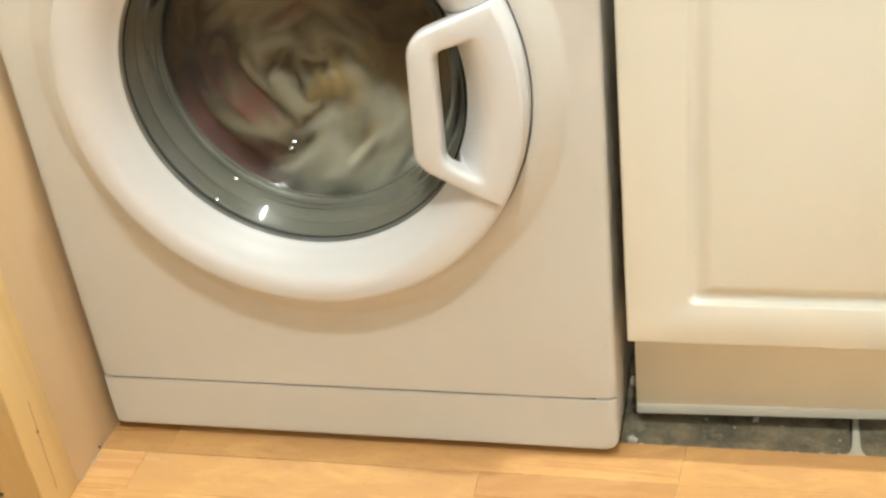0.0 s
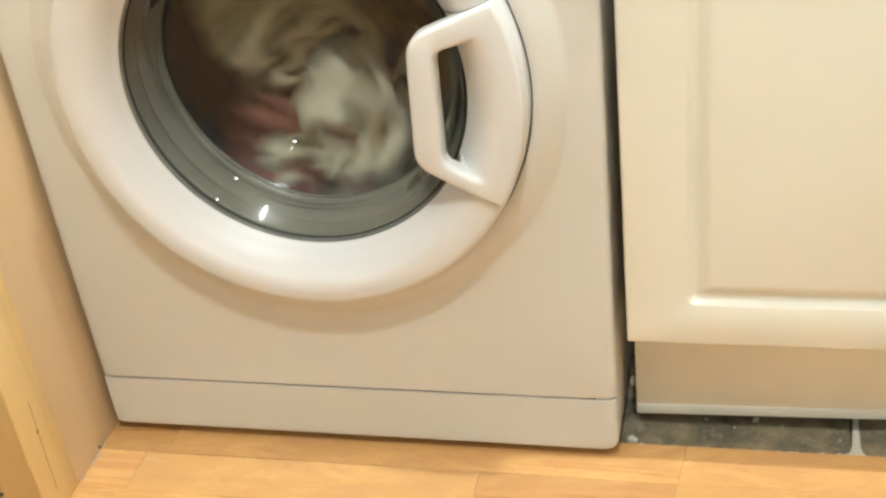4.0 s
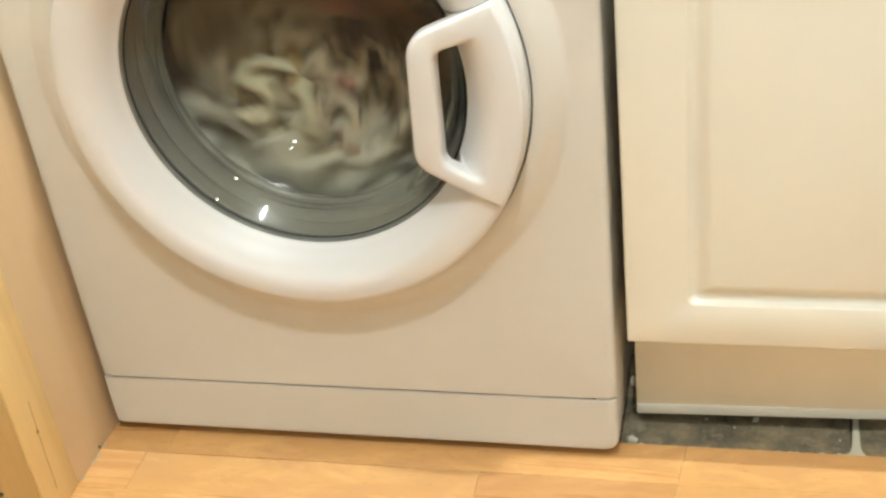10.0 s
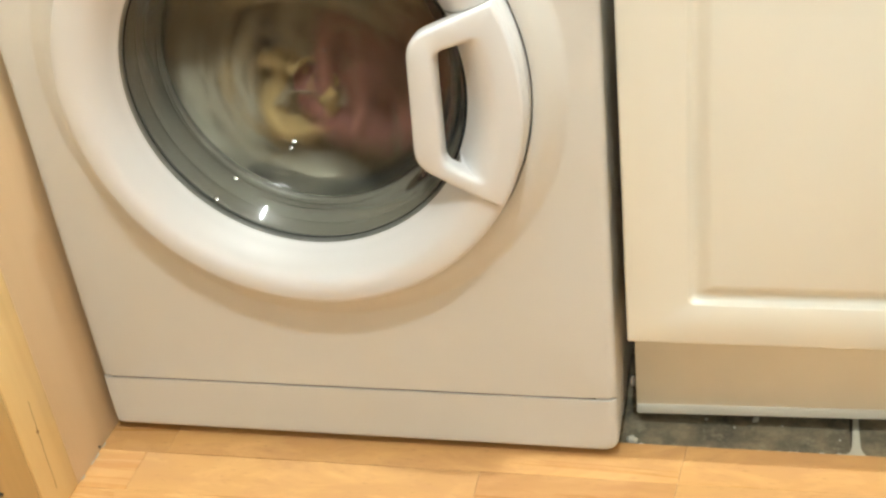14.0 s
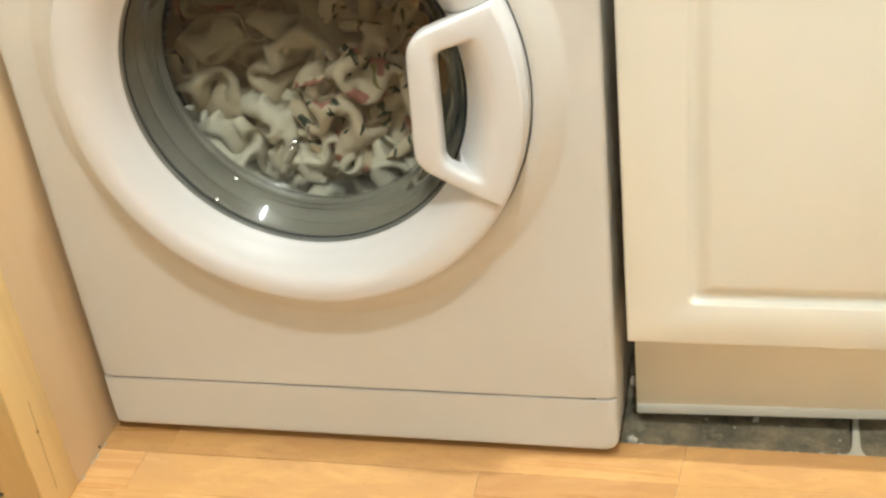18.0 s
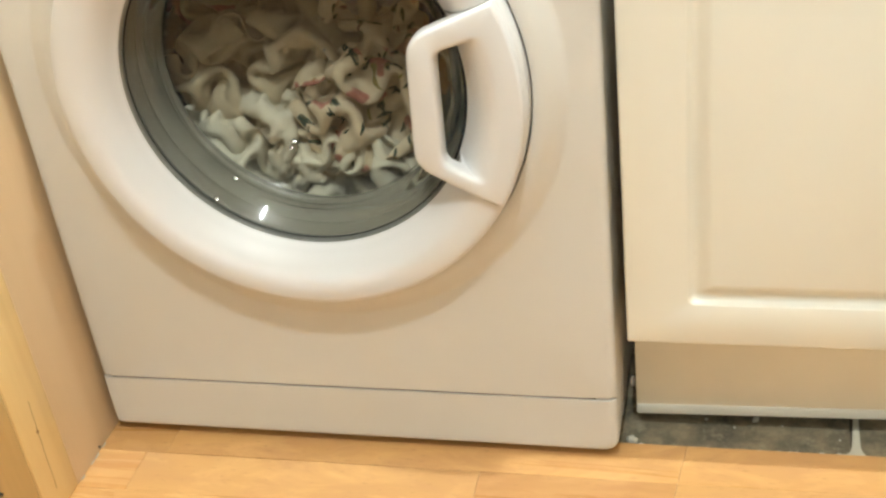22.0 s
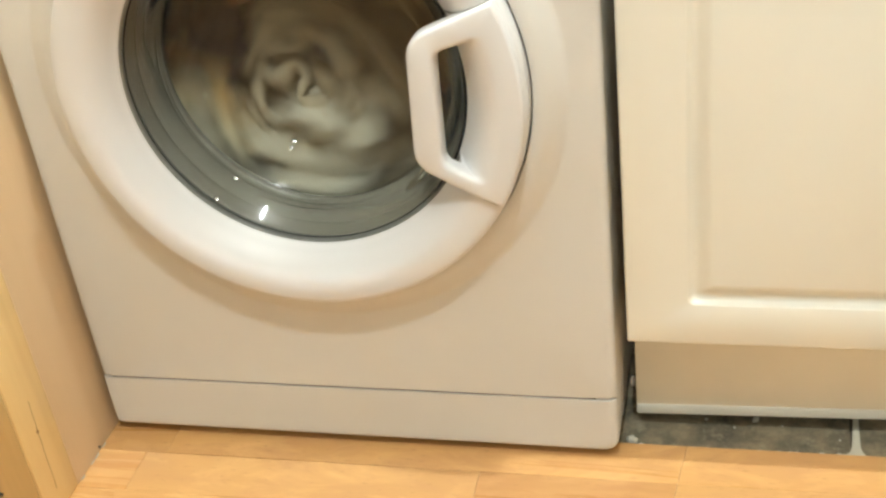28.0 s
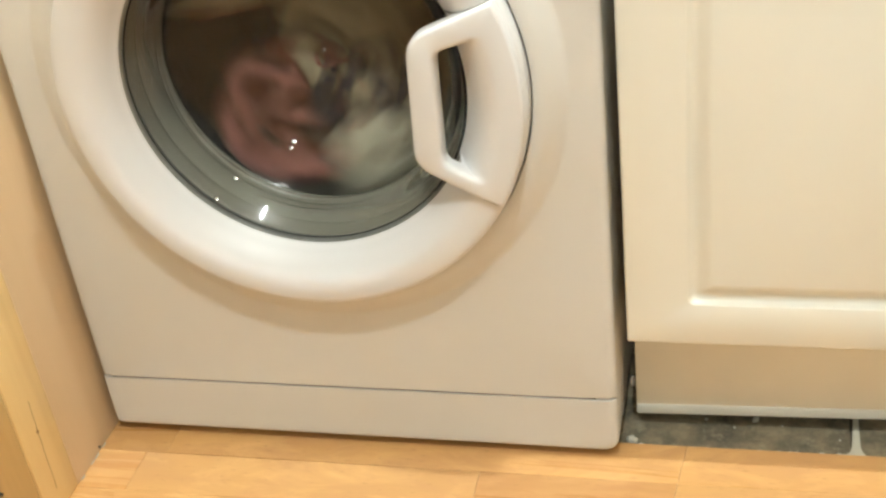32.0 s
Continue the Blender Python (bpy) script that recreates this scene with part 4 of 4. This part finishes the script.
# worn, pale filler along the laminate's cut edge
rnd = random.Random(9)
flakes = [crumb(60 + k, (0.0030, 0.0013, 0.0016)) for k in range(4)]
shapes = []
for bm in flakes:
    me = bpy.data.meshes.new("filler")
    bm.to_mesh(me)
    bm.free()
    me.materials.append(GROUT)
    shapes.append(me)
x = 0.604
while x < 1.15:
    fleck = new("filler", rnd.choice(shapes))
    fleck.parent = laminate
    fleck.matrix_basis = pose(x, 0.0290 + rnd.uniform(-0.0006, 0.0012), -0.0055 + rnd.uniform(0.0, 0.0035), 0, 0, rnd.uniform(-14, 14))
    x += rnd.uniform(0.004, 0.016)

# ---- what moves ----
def speed(t):
    """The drum's turning in degrees a second, counter-clockwise as the door shows it."""
    def ease(a, b):
        k = min(max((t - a) / (b - a), 0.0), 1.0)
        return k * k * (3 - 2 * k)
    s = 400.0 * (1.0 - ease(3.7, 4.7))
    stop = 1 - ease(17.15, 17.95)
    s -= (120.0 * ease(8.5, 8.85) + 180.0 * ease(9.4, 9.9) + 112.0 * ease(10.6, 11.2)) * stop
    s += 55.0 * ease(22.7, 23.0) + 345.0 * ease(23.65, 24.2) + 17.0 * ease(23.9, 24.3) * (1 - ease(27.0, 28.0))
    return s


STEP = 0.1
FINE = 0.01
TURN = [0.0]
for k in range(3200):
    TURN.append(TURN[-1] + FINE * speed((k + 0.5) * FINE))


def turned(t):
    return TURN[min(max(round(t / FINE), 0), 3200)]


# stretches of turning: start, end, sense, a time at which the pink towel is lowest
RUNS = [(-1.0, 4.7, 1, 2.17), (8.55, 17.95, -1, 10.85), (22.7, 33.0, 1, 31.25)]


LOOP_X, LOOP_Z = 0.275, 0.405


def tracked(track, run):
    """A track's passes within one run as time, drift of the angle against the drum, and distance from the loop's middle."""
    out = []
    for t, x, z in track:
        if run[0] <= t <= run[1]:
            a = math.degrees(math.atan2(z - LOOP_Z, x - LOOP_X)) - turned(t)
            if out:
                a += 360.0 * round((out[-1][1] - a) / 360.0)
            out.append((t, a, math.hypot(x - LOOP_X, z - LOOP_Z)))
    return out


def garment_rows(lag, loop, depth, first, second, track, seed):
    rnd = random.Random(seed)
    wob = rnd.uniform(0, 6.28)
    jx, jz, spin = rnd.uniform(-0.022, 0.022), rnd.uniform(-0.018, 0.018), rnd.uniform(0.15, 0.75)
    rows = []

    def ease(t, a, b):
        k = min(max((t - a) / (b - a), 0.0), 1.0)
        return k * k * (3 - 2 * k)

    def tumble(t, run):
        start, stop, sense, low = run
        if track:
            stops = tracked(track, run)
            t0, a0, r0 = stops[0]
            for t1, a1, r1 in stops:
                if t <= t1:
                    break
                t0, a0, r0 = t1, a1, r1
            k = ease(t, t0, t1) if t1 > t0 else 0.0
            a, far = a0 + (a1 - a0) * k + turned(t), r0 + (r1 - r0) * k
            # between two passes it swings out towards the drum's wall
            far = max(far, 0.085 * math.sin(math.pi * min(max((t - t0) / max(t1 - t0, 0.1), 0.0), 1.0)))
            return LOOP_X + far * math.cos(radians(a)), depth, LOOP_Z + far * math.sin(radians(a)), spin * (a + 90.0)
        a = -90.0 + turned(t) - turned(low) - sense * lag
        ar = radians(a)
        cx, cz = 0.270 + 0.038 * sense + jx, 0.365 + jz
        wide = 0.098 * loop * (1 + 0.12 * math.sin(2.1 * t + wob))
        high = 0.080 * loop * (1 + 0.12 * math.cos(1.7 * t + wob))
        x, z = cx + wide * math.cos(ar), cz + high * math.sin(ar)
        return x, depth + 0.012 * math.sin(1.3 * t + wob), z, spin * (a + 90.0)

    def settled(t, pile, anchor, grip=1.0):
        # at the start the pile slips on the drum and lags behind it
        x, z, y, turn = pile
        d = grip * (turned(t) - turned(anchor))
        r = radians(d)
        px, pz = 0.285, 0.385
        side = 0.036 * ease(t, 22.65, 23.1) + 0.030 * ease(t, 23.1, 23.6)
        dx, dz = x - px, z - pz
        return px + side + dx * math.cos(r) - dz * math.sin(r), y, pz + dx * math.sin(r) + dz * math.cos(r), turn + d

    def blend(p, q, w, kick):
        # q's turn is taken on the same lap as p's at the middle of the change
        return tuple(a + (b - a) * w for a, b in zip(p[:3], q[:3])) + (p[3] + (q[3] + kick - p[3]) * w,)

    def lap(p, q):
        return 360.0 * round((p[3] - q[3]) / 360.0)

    changes = [(3.6, 4.7, RUNS[0], first), (9.25, 10.15, RUNS[1], first), (17.1, 17.95, RUNS[1], second), (23.5, 24.1, RUNS[2], second)]
    for k in range(int(32.0 / STEP) + 1):
        t = k * STEP
        if 4.75 < t < 8.45 and abs(t - 6.6) > 0.06 or 18.05 < t < 22.55 and abs(t - 20.3) > 0.06:
            continue
        if t <= 3.6:
            p = tumble(t, RUNS[0])
        elif t <= 8.6:
            a, b, run, pile = changes[0]
            u = (a + b) / 2
            q, s = tumble(t, run), settled(t, pile, 4.75)
            p = blend(q, s, ease(t, a, b), lap(tumble(u, run), settled(u, pile, 4.75)))
        elif t <= 17.1:
            a, b, run, pile = changes[1]
            u = (a + b) / 2
            s, q = settled(t, pile, 8.5, 0.95), tumble(t, run)
            p = blend(s, q, ease(t, a, b), lap(settled(u, pile, 8.5, 0.95), tumble(u, run)))
        elif t <= 22.75:
            a, b, run, pile = changes[2]
            u = (a + b) / 2
            q, s = tumble(t, run), settled(t, pile, 18.0)
            p = blend(q, s, ease(t, a, b), lap(tumble(u, run), settled(u, pile, 18.0)))
        else:
            a, b, run, pile = changes[3]
            u = (a + b) / 2
            s, q = settled(t, pile, 22.6, 0.5), tumble(t, run)
            p = blend(s, q, ease(t, a, b), lap(settled(u, pile, 22.6, 0.5), tumble(u, run)))
        rows.append((t, pose(p[0], p[1], p[2], 0, -p[3], 0)))
    return rows


def motions():
    rows = []
    for k in range(int(32.0 / STEP) + 1):
        t = k * STEP
        rows.append((t, pose(CX, 0, CZ + 0.0085, 0, -turned(t), 0)))
    walk(drum, rows)
    for i, (ob, lag, loop, depth, first, second, track) in enumerate(GARMENTS):
        walk(ob, garment_rows(lag, loop, depth, first, second, track, 40 + i))


motions()
